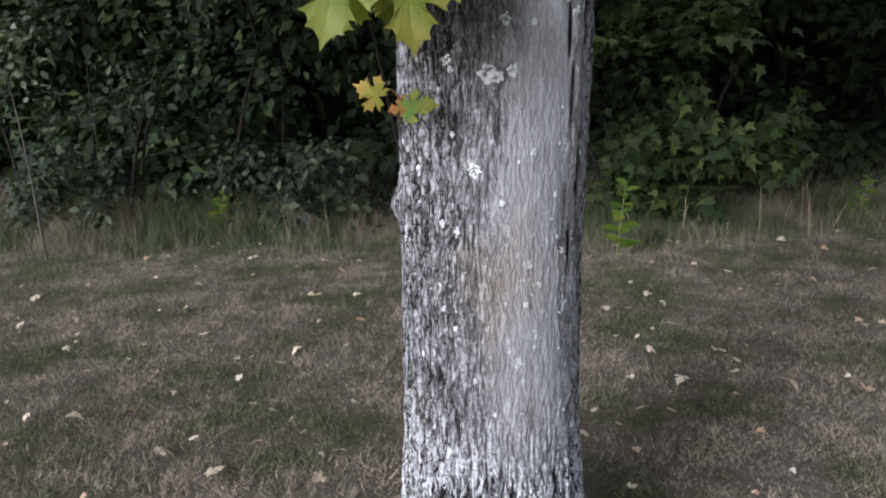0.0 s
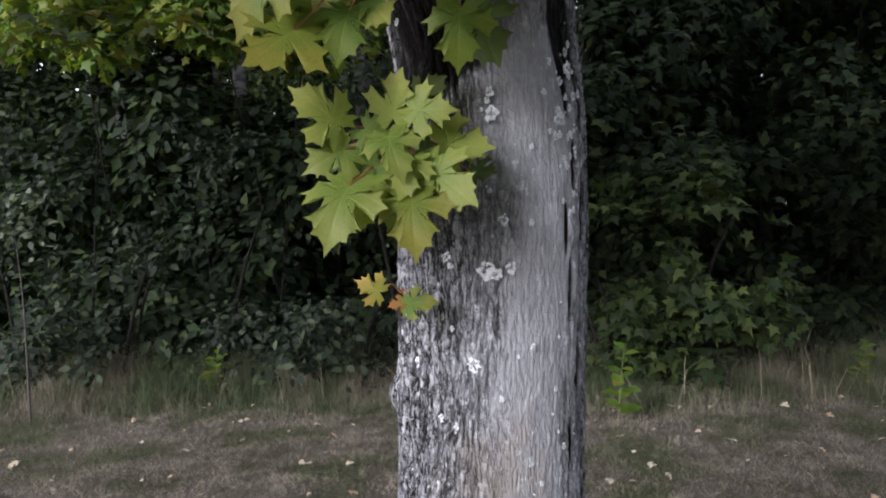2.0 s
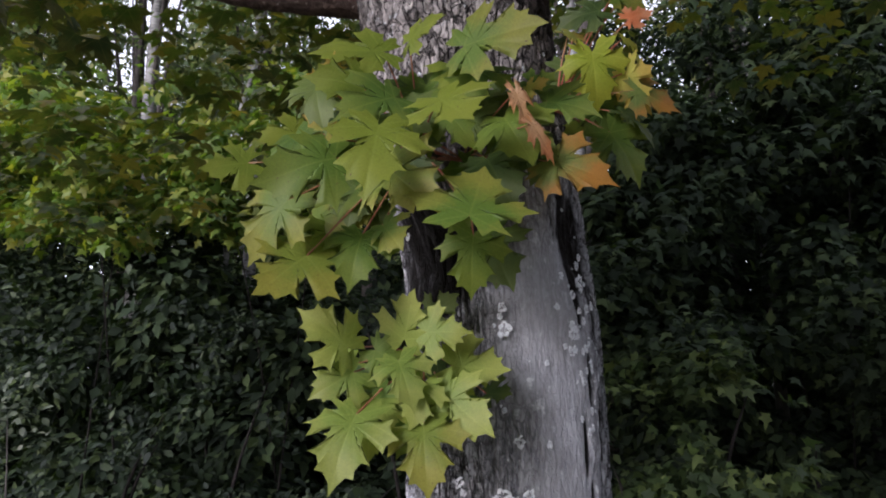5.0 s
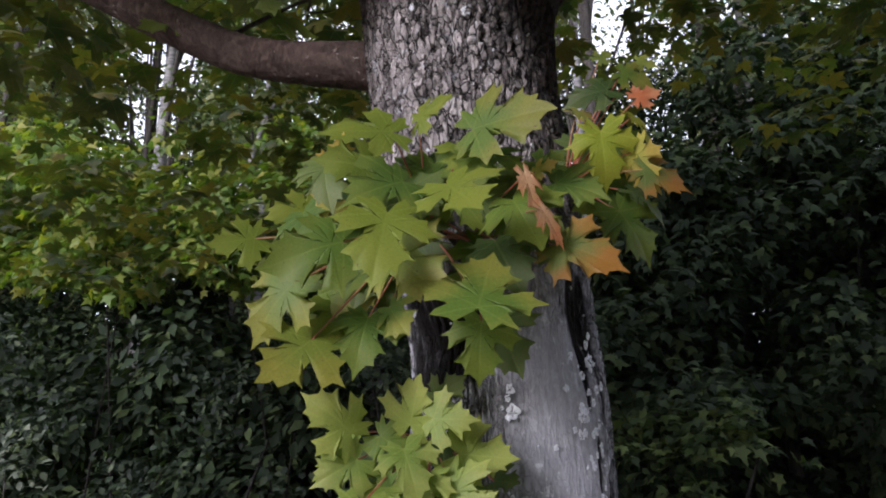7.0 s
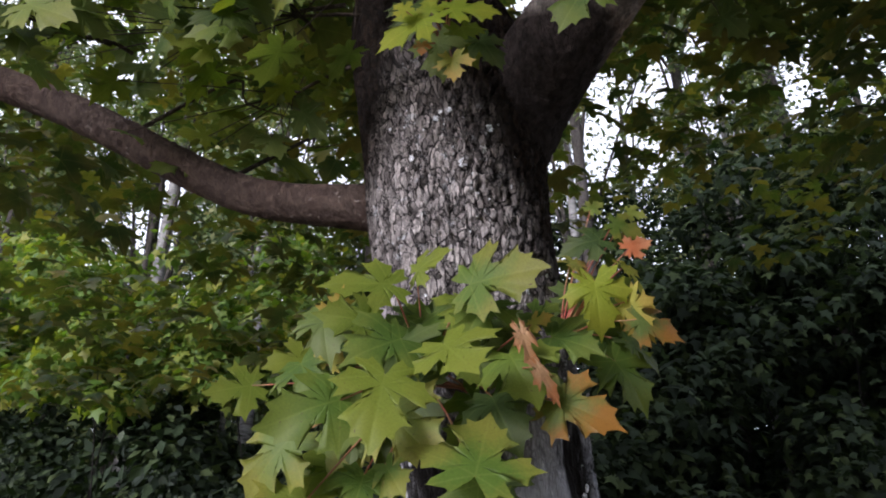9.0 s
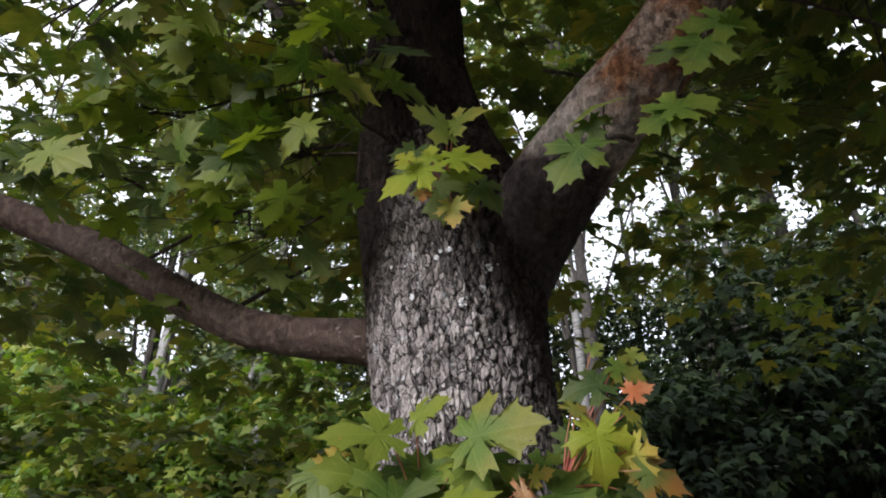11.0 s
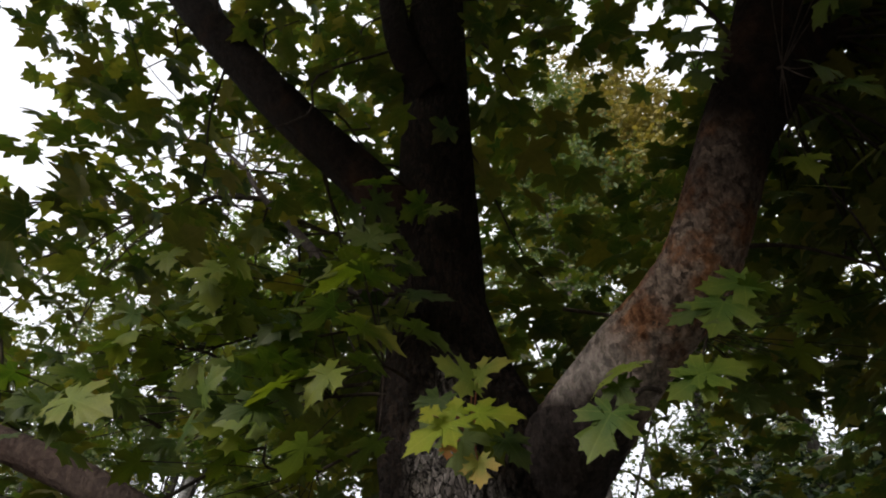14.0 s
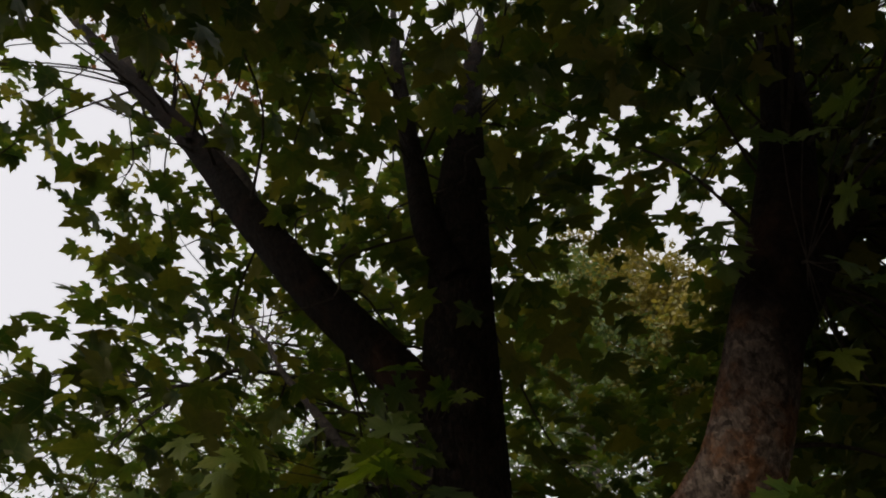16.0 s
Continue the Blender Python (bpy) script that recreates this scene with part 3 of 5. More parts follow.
def tube(name, pts, radii, mat, sides=10, steps=6, bumpy=0.0, seed=0):
    """A smooth tapered limb along a line of points."""
    p, rr = np.asarray(pts, float), np.asarray(radii, float)
    seg = len(p) - 1
    ext = np.vstack([2 * p[0] - p[1], p, 2 * p[-1] - p[-2]])
    out, rad = [], []
    for i in range(seg):
        a, b, c, d = ext[i:i + 4]
        for s in np.linspace(0, 1, steps, endpoint=(i == seg - 1)):
            out.append(0.5 * (2 * b + (c - a) * s + (2 * a - 5 * b + 4 * c - d) * s * s + (3 * b - a - 3 * c + d) * s ** 3))
            rad.append(rr[i] * (1 - s) + rr[i + 1] * s)
    c, rad = np.array(out), np.array(rad)
    tan = unit(np.gradient(c, axis=0))
    up = np.tile(np.array([0.0, 1.0, 0.13]), (len(c), 1))
    u = unit(np.cross(tan, up))
    w = np.cross(tan, u)
    ang = np.linspace(0, 2 * np.pi, sides, endpoint=False)
    rel = np.full((len(c), sides), 0.6)
    if bumpy:
        length = np.concatenate([[0], np.cumsum(np.linalg.norm(np.diff(c, axis=0), axis=1))])
        g, a = np.meshgrid(length, ang, indexing="ij")
        rel = 0.2 + 0.8 * bark_relief(a, g, rad.mean(), 0.014, 0.045, seed, 0.25)
    ring = rad[:, None] * (1 + 0.0 * ang) + bumpy * (rel - 0.6)
    v = c[:, None] + ring[..., None] * (np.cos(ang)[None, :, None] * u[:, None] + np.sin(ang)[None, :, None] * w[:, None])
    n = len(c)
    i, j = np.meshgrid(np.arange(n - 1), np.arange(sides), indexing="ij")
    k = (j + 1) % sides
    f = np.stack([i * sides + j, i * sides + k, (i + 1) * sides + k, (i + 1) * sides + j], -1).reshape(-1, 4)
    return mesh_of(name, v.reshape(-1, 3), f, mat, smooth=True, attribute=rel.ravel())


def cell_hash(i, j, seed):
    h = np.sin(i * 127.1 + j * 311.7 + seed * 74.7) * 43758.5453
    g = np.sin(i * 269.5 + j * 183.3 + seed * 41.3) * 28001.8384
    return h - np.floor(h), g - np.floor(g)


def smooth_noise(x, y, seed, wrap=0):
    i, j = np.floor(x), np.floor(y)
    fx, fy = x - i, y - j
    fx, fy = fx * fx * (3 - 2 * fx), fy * fy * (3 - 2 * fy)

    def at(a, b):
        return cell_hash(np.mod(a, wrap) if wrap else a, b, seed)[0]
    return (at(i, j) * (1 - fx) + at(i + 1, j) * fx) * (1 - fy) + (at(i, j + 1) * (1 - fx) + at(i + 1, j + 1) * fx) * fy


def bark_relief(angle, height, radius, width, length, seed, gap=0.2):
    """Height of bark between 0 (furrow) and 1 (ridge): wavy furrows that run up a trunk, meet and part."""
    count = max(6, int(round(2 * np.pi * radius / width)))
    x = np.mod(angle, 2 * np.pi) / (2 * np.pi) * count
    y = height / length
    x = x + 1.1 * (smooth_noise(x * 0.5, y * 0.8, seed + 5, count // 2) - 0.5) + 0.6 * (smooth_noise(x, y * 3.3, seed + 9, count) - 0.5)
    n = smooth_noise(x, y, seed, count) * 0.7 + smooth_noise(x * 2, y * 2.2, seed + 3, count * 2) * 0.3
    furrow = np.clip(np.abs(n - 0.5) / (gap * (0.25 + 0.5 * smooth_noise(x * 0.7, y * 1.7, seed + 15, 0))), 0, 1)
    cross = np.clip(np.abs(smooth_noise(x * 0.8, y * 2.6, seed + 23, 0) - 0.5) / (gap * 0.22), 0, 1)
    ridge = 0.72 + 0.28 * smooth_noise(x * 1.5, y * 2.5, seed + 31, 0)
    return furrow * furrow * (3 - 2 * furrow) * (0.6 + 0.4 * cross) * ridge


# ---- leaf shapes ----
def maple_outline():
    """Half the edge of a five-lobed leaf from its stalk to its tip: lobe ends and teeth run out to fine points, with hollow edges between."""
    half = [(0.03, -0.06), (0.08, -0.14), (0.15, -0.24), (0.2, -0.165), (0.35, -0.2), (0.3, -0.1), (0.21, -0.02), (0.3, 0.01), (0.41, -0.02),
            (0.405, 0.07), (0.44, 0.12), (0.56, 0.2), (0.46, 0.215), (0.42, 0.26), (0.42, 0.35), (0.33, 0.295), (0.235, 0.24), (0.17, 0.225),
            (0.168, 0.3), (0.19, 0.385), (0.22, 0.42), (0.315, 0.485), (0.22, 0.5), (0.17, 0.55), (0.175, 0.63), (0.1, 0.61), (0.05, 0.68)]
    return [(0.0, 0.0), *half, (0.0, 0.79), *[(-x, y) for x, y in reversed(half)]]


def maple_shape(rings, bend, wave, seed, plain=False):
    """A five-lobed toothed blade, about one unit wide: slightly folded along its midrib, drooping towards its lobes."""
    rng = np.random.default_rng(seed)
    o = np.array(maple_outline())
    if plain:
        half = [(0.26, -0.14), (0.24, 0.02), (0.42, 0.06), (0.52, 0.22), (0.38, 0.3), (0.2, 0.27), (0.28, 0.47), (0.15, 0.55)]
        o = np.array([(0.0, 0.0), *half, (0.0, 0.84), *[(-x, y) for x, y in reversed(half)]])
    o = o + rng.normal(0, 0.01, o.shape) * (np.abs(o).sum(1) > 0)[:, None]
    # no two lobes are quite the same length
    ang = np.arctan2(o[:, 0], o[:, 1])
    o = o * (1 + 0.07 * np.sin(2 * ang + rng.uniform(0, 6)) + 0.05 * np.sin(ang + rng.uniform(0, 6)))[:, None]
    centre = np.array([0.0, 0.12])
    pts = [centre[None]] + [centre + (o - centre) * s for s in np.linspace(0, 1, rings + 1)[1:]]
    v = np.vstack(pts)
    r = np.hypot(v[:, 0], v[:, 1])
    z = -bend * r ** 2 + wave * np.sin(3 * np.arctan2(v[:, 0], v[:, 1] + 0.1) + seed) * r * r + 0.25 * wave * np.sin(9 * v[:, 0] + 7 * v[:, 1] + seed) * r + wave * 0.8 * np.abs(v[:, 0])
    n = len(o)
    f = [(0, 1 + i, 1 + (i + 1) % n) for i in range(n)]
    for k in range(rings - 1):
        a, b = 1 + k * n, 1 + (k + 1) * n
        for i in range(n):
            j = (i + 1) % n
            f += [(a + i, b + i, b + j), (a + i, b + j, a + j)]
    return np.column_stack([v, z]), np.array([(c, b, a) for a, b, c in f])


def oval_shape():
    o = np.array([(0, 0, 0), (0.26, 0.25, 0.05), (0.3, 0.55, 0.06), (0, 1, -0.08), (-0.3, 0.55, 0.06), (-0.26, 0.25, 0.05), (0, 0.5, -0.02)])
    return o, np.array([(6, i, (i + 1) % 6) for i in range(6)])


def lobed_shape():
    o = np.array([(0, 0, 0), (0.32, -0.08, -0.05), (0.24, 0.14, 0), (0.52, 0.32, -0.08), (0.18, 0.42, 0), (0, 0.95, -0.1),
                  (-0.18, 0.42, 0), (-0.52, 0.32, -0.08), (-0.24, 0.14, 0), (-0.32, -0.08, -0.05)], float)
    o = np.vstack([o, [(0, 0.22, 0.03)]])
    return o, np.array([(10, i, (i + 1) % 10) for i in range(10)])


def small_shape():
    return np.array([(0, 0, 0), (0.3, 0.45, 0.07), (0, 1, -0.06), (-0.3, 0.45, 0.07)], float), np.array([(0, 1, 2), (0, 2, 3)])


OVAL, LOBED, SMALL = oval_shape(), lobed_shape(), small_shape()
CANOPY_SHAPE = maple_shape(1, 0.5, 0.06, 3, True)


# ---- ground ----
def ground_height(x, y):
    return (0.05 * (smooth_noise(x * 0.7 + 40, y * 0.7 + 40, 2) - 0.5) + 0.025 * (smooth_noise(x * 3 + 70, y * 3 + 70, 4) - 0.5)
            + 0.09 * np.exp(-((x - 0.07) ** 2 + (y - 1.8) ** 2) / 0.12))


def make_ground():
    fine = np.arange(-6, 9.01, 0.09)
    gx = np.concatenate([[-900, -300, -100, -40, -20, -10], fine - 1.5, [10, 20, 40, 100, 300, 900]])
    gy = np.concatenate([[-900, -300, -100, -40, -20, -10], fine, [12, 18, 30, 60, 150, 400, 900]])
    y, x = np.meshgrid(gy, gx, indexing="ij")
    z = ground_height(x, y) * ((np.abs(x) < 9) & (np.abs(y) < 9.5))
    ny, nx = x.shape
    i, j = np.meshgrid(np.arange(ny - 1), np.arange(nx - 1), indexing="ij")
    f = np.stack([i * nx + j, i * nx + j + 1, (i + 1) * nx + j + 1, (i + 1) * nx + j], -1).reshape(-1, 4)
    ob = new("ground", mesh_of("ground", np.stack([x, y, z], -1).reshape(-1, 3), f, SOIL, smooth=True))
    return tagged(ob, "dry brownish lawn ground with bare patches", "ground", kind="structure")


def blades(name, rng, x, y, height, width, lean, mat, label, category, bent=False):
    n = len(x)
    z = ground_height(x, y) - 0.005
    a = rng.uniform(0, 2 * np.pi, n)
    b = rng.uniform(0, 2 * np.pi, n)
    s = np.stack([np.cos(a), np.sin(a), 0 * a], -1) * width[:, None]
    p = np.stack([x, y, z], -1)
    off = np.stack([np.cos(b), np.sin(b), 0 * b], -1) * (lean * height)[:, None]
    up = np.zeros((n, 3))
    up[:, 2] = height
    mid = p + up * 0.6 + off * 0.3
    if bent:
        v = np.stack([p - s, p + s, mid + 0.7 * s, mid - 0.7 * s, p + up * 0.92 + off], 1)
        k = (np.arange(n) * 5)[:, None]
        f = np.concatenate([k + [0, 1, 2], k + [0, 2, 3], k + [3, 2, 4]], 0)
    else:
        v = np.stack([p - s, p + s, p + up + off], 1)
        f = np.arange(n * 3).reshape(-1, 3)
    return tagged(new(name, mesh_of(name, v.reshape(-1, 3), f, mat)), label, category, kind="stuff")


make_ground()
rng = np.random.default_rng(11)
n = 230000
gy = 1.5 + 4.8 * rng.random(n) ** 1.1
gx = 0.05 + (rng.random(n) - 0.5) * (1.6 + 1.35 * gy)
tuft = smooth_noise(gx * 4.5 + 40, gy * 5.5 + 40, 61) * 0.4 + smooth_noise(gx * 13 + 40, gy * 15 + 40, 62) * 0.6
keep = (np.hypot(gx - 0.07, gy - 1.8) > 0.26) & (rng.random(n) < 0.35 + 1.1 * tuft)
gx, gy, tuft = gx[keep], gy[keep], tuft[keep]
m = len(gx)
blades("grass", rng, gx, gy, rng.uniform(0.012, 0.03, m) * (0.4 + 1.5 * tuft), rng.uniform(0.001, 0.0022, m), rng.uniform(0.4, 1.8, m), LAWN, "short dry lawn grass, brown and dull green", "grass")
n = 38000
gx = rng.uniform(-5, 5.5, n)
gy = 5.9 + rng.normal(0, 0.42, n) + 0.5 * (smooth_noise(gx * 0.9 + 20, gx * 0 + 3, 6) - 0.5)
tall = np.clip(0.05 + 0.42 * (gy - 5.1), 0.05, 0.5) * rng.uniform(0.3, 1.2, n) * (0.15 + 1.3 * smooth_noise(gx * 2.3 + 50, gy * 1.5 + 9, 3))
blades("tall_grass", rng, gx, gy, tall, rng.uniform(0.0012, 0.0026, n), rng.uniform(0.2, 1.5, n), TALL, "tall unmown straw and green grass along the thicket", "grass", True)
# bleached flower stalks stand above the grass in loose groups
n = 520
gx = rng.uniform(-4.6, 4.8, n)
gy = rng.uniform(5.45, 6.3, n)
keep = smooth_noise(gx * 1.3 + 11, gy + 5, 71) > 0.45
gx, gy = gx[keep], gy[keep]
blades("dry_stalks", rng, gx, gy, rng.uniform(0.15, 0.55, len(gx)), rng.uniform(0.0014, 0.0026, len(gx)), rng.uniform(0.1, 1.1, len(gx)), STRAW, "bleached dry grass stalks at the thicket's foot", "grass", True)


# ---- the maple ----
def trunk_axis(z):
    return np.interp(z, [0, 0.4, 0.85, 1.35, 1.6, 2.0, 2.3, 2.6, 2.9, 3.2, 4.0, 4.6, 5.4], [0.07, 0.07, 0.078, 0.096, 0.094, 0.055, 0.025, 0.02, -0.04, -0.075, -0.07, -0.055, -0.03])


def trunk_radius(z):
    return np.interp(z, [-0.1, 0.0, 0.12, 0.3, 0.5, 0.9, 1.4, 1.9, 2.2, 2.4, 2.6, 2.8, 3.0, 3.2, 4.0, 4.6, 5.4], [0.34, 0.3, 0.25, 0.213, 0.196, 0.187, 0.19, 0.195, 0.2, 0.212, 0.23, 0.215, 0.17, 0.145, 0.124, 0.11, 0.088])


TRUNK_Y = 1.79


def make_trunk(tree):
    na, nz = 340, 900
    ang = np.concatenate([np.linspace(0, np.pi, 60, endpoint=False), np.linspace(np.pi, 2 * np.pi, 280, endpoint=False)])
    zz = np.concatenate([np.linspace(-0.08, 2.9, 700), np.linspace(2.906, 5.3, 200)])
    z, a = np.meshgrid(zz, ang, indexing="ij")
    long_plates = bark_relief(a, z, 0.19, 0.0105, 0.085, 3, 0.3)
    scales = 0.08 + 0.92 * bark_relief(a, z, 0.2, 0.0145, 0.031, 7, 0.22)
    fine_plates = bark_relief(a, z, 0.19, 0.009, 0.06, 29, 0.16)
    upper = np.clip((z - 1.75) / 0.35, 0, 1)
    rel = long_plates * (1 - upper) + scales * upper
    # the face that looks out to the lawn is worn smoother on one side
    smooth_side = np.exp(-((np.mod(a - 5.25 + np.pi, 2 * np.pi) - np.pi) / 0.62) ** 2) * np.clip((z - 0.42) / 0.25, 0, 1) * np.clip((1.95 - z) / 0.3, 0, 1)
    smooth_side = np.clip(1.2 * smooth_side, 0, 1) * np.clip(0.5 + 1.5 * smooth_noise(a * 5, z * 5, 17), 0, 1)
    amp = 0.015 * (1 - 0.5 * smooth_side) * (1 - 0.6 * np.clip((z - 2.7) / 0.5, 0, 1))
    rel = rel * (1 - smooth_side) + smooth_side * (0.5 + 0.12 * fine_plates + 0.2 * smooth_noise(a * 13, z * 13, 57) + 0.1 * smooth_noise(a * 40, z * 30, 58))
    grain = smooth_noise(a * 60, z * 70, 21) - 0.5
    r = trunk_radius(z) * (1 + 0.025 * np.sin(3 * a + 1 + z) + 0.02 * (smooth_noise(a * 1.9, z * 2.5, 12) - 0.5))
    r = r + np.clip(0.3 - z, 0, 0.4) * 0.22 * np.maximum(0, np.sin(5 * a + 0.6)) ** 2
    r = r + amp * (rel - 0.6) + 0.0025 * grain
    # an old hollow and dark torn place under the shoots, leaf shade painted in
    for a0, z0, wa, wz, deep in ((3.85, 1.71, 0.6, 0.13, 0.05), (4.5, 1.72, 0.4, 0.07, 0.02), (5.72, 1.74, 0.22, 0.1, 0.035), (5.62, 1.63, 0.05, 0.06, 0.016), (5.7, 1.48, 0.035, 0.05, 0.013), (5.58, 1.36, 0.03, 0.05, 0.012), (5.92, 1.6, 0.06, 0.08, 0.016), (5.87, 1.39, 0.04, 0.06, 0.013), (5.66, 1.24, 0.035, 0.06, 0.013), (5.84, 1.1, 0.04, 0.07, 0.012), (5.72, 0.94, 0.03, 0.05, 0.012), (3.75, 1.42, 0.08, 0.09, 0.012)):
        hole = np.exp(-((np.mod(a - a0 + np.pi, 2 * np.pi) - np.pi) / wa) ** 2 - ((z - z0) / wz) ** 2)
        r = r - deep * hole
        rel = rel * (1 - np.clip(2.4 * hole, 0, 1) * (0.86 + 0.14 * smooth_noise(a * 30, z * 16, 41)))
    # a knot with a fold under it below the fork
    knot = np.exp(-((np.mod(a - 5.02 + np.pi, 2 * np.pi) - np.pi) / 0.2) ** 2 - ((z - 2.33) / 0.045) ** 2)
    fold = np.exp(-((np.mod(a - 5.0 + np.pi, 2 * np.pi) - np.pi) / 0.28) ** 2 - ((z - 2.27 - 0.06 * np.cos(3 * (a - 5.0))) / 0.016) ** 2)
    r = r + 0.022 * knot - 0.014 * fold
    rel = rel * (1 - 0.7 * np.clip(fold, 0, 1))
    # a swelling on the flank
    r = r + 0.02 * np.exp(-((np.mod(a - 3.3 + np.pi, 2 * np.pi) - np.pi) / 0.13) ** 2 - ((z - 1.03) / 0.035) ** 2)
    x = trunk_axis(z) + r * np.cos(a)
    y = np.interp(z, [0, 2.6, 3.1, 3.5, 4.0, 4.6, 5.4], [TRUNK_Y, TRUNK_Y, 1.75, 1.68, 1.54, 1.37, 1.28]) + r * np.sin(a)
    i, j = np.meshgrid(np.arange(nz - 1), np.arange(na), indexing="ij")
    k = (j + 1) % na
    f = np.stack([i * na + j, i * na + k, (i + 1) * na + k, (i + 1) * na + j], -1).reshape(-1, 4)
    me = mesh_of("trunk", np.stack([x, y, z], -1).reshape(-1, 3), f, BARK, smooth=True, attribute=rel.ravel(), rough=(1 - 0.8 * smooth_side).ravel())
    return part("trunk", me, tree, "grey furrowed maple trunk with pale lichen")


maple = base("maple_tree", (0, 0, 0), "grey-barked maple tree with turning leaves, standing on the lawn", "tree")
make_trunk(maple)
BOUGHS = {}
BOUGHS["left"] = ([(0.0, 1.79, 2.33), (-0.196, 1.8, 2.37), (-0.382, 1.81, 2.4), (-0.533, 1.82, 2.447), (-0.725, 1.82, 2.552), (-0.9, 1.81, 2.655), (-1.09, 1.79, 2.75), (-1.4, 1.75, 2.87), (-2.0, 1.8, 3.1), (-2.9, 2.0, 3.6)],
             [0.075, 0.056, 0.048, 0.047, 0.047, 0.047, 0.046, 0.043, 0.035, 0.015])
BOUGHS["right"] = ([(0.04, 1.86, 2.2), (0.15, 1.74, 2.53), (0.365, 1.54, 2.75), (0.505, 1.43, 2.86), (0.595, 1.35, 2.96), (0.75, 1.22, 3.286), (0.95, 1.1, 3.72), (1.2, 1.0, 4.4), (1.5, 0.9, 5.4), (1.85, 0.8, 7.0)],
              [0.1, 0.125, 0.1, 0.09, 0.088, 0.088, 0.086, 0.08, 0.065, 0.03])
BOUGHS["stem"] = ([(-0.06, 1.4, 4.5), (-0.045, 1.33, 4.9), (-0.03, 1.28, 5.4), (0.02, 1.25, 6.6), (0.1, 1.2, 8.2)],
             [0.09, 0.09, 0.086, 0.07, 0.03])
BOUGHS["upper left"] = ([(-0.08, 1.66, 3.38), (-0.281, 1.57, 3.633), (-0.599, 1.45, 3.985), (-0.983, 1.33, 4.516), (-1.45, 1.18, 5.2), (-2.13, 0.95, 6.05), (-3.35, 0.6, 7.68)],
                   [0.09, 0.078, 0.076, 0.076, 0.06, 0.05, 0.025])
BOUGHS["upper fork"] = ([(-0.95, 1.34, 4.45), (-1.162, 1.26, 4.909), (-1.85, 1.12, 5.73), (-2.39, 0.8, 6.6), (-2.9, 0.5, 7.8)], [0.05, 0.048, 0.042, 0.035, 0.015])
BOUGHS["right fork"] = ([(0.7, 1.26, 3.15), (0.84, 1.22, 3.38), (1.07, 1.22, 3.72), (1.4, 1.32, 4.2), (2.0, 1.44, 5.5), (2.6, 1.6, 7.0)], [0.06, 0.08, 0.082, 0.078, 0.06, 0.03])
BOUGHS["second stem"] = ([(-0.07, 1.45, 4.0), (-0.184, 1.36, 4.25), (-0.265, 1.3, 4.815), (-0.357, 1.2, 5.437), (-0.488, 1.1, 6.48), (-0.68, 1.0, 8.4)], [0.06, 0.055, 0.05, 0.046, 0.04, 0.02])
BOUGHS["back left"] = ([(-0.12, 1.75, 3.2), (-0.473, 2.0, 3.657), (-0.953, 2.4, 4.568), (-1.251, 2.6, 5.1), (-1.575, 2.8, 5.744), (-2.32, 3.1, 6.93)], [0.04, 0.026, 0.022, 0.02, 0.016, 0.008])
BOUGHS["back left side"] = ([(-1.233, 2.6, 5.08), (-1.558, 2.6, 5.145), (-1.701, 2.6, 5.024), (-1.995, 2.7, 5.164), (-2.474, 2.8, 5.238)], [0.018, 0.015, 0.013, 0.011, 0.005])
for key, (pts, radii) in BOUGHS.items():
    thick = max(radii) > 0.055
    part("limb" if thick else "branch", tube("limb", pts, radii, LEFT_BARK if key == "left" else SHADED_LIMB_BARK if thick else TWIG_BARK, 72 if thick else 10, 40 if thick else 8, (0.004 if key == "left" else 0.008) if thick else 0.0, len(key)), maple,
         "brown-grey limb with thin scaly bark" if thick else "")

# pale lichen rosettes on the trunk: across, up, radius
LICHENS = [
    (0.087, 1.29, 0.015), (0.105, 1.282, 0.011), (0.132, 1.291, 0.01), (0.121, 1.378, 0.009), (0.171, 1.372, 0.006), (0.061, 1.118, 0.013),
    (-0.049, 1.11, 0.011), (-0.003, 1.013, 0.007), (0.025, 1.002, 0.007), (0.21, 1.061, 0.005), (0.169, 1.144, 0.006), (0.022, 1.181, 0.005),
    (0.016, 1.314, 0.009), (0.104, 1.568, 0.012), (0.101, 1.607, 0.008), (0.199, 1.609, 0.007), (0.226, 1.575, 0.008), (0.246, 1.66, 0.012),
    (0.249, 1.534, 0.007), (0.21, 1.666, 0.006), (0.106, 2.434, 0.009), (0.091, 2.379, 0.009), (0.048, 2.347, 0.01), (-0.061, 2.374, 0.007),
]


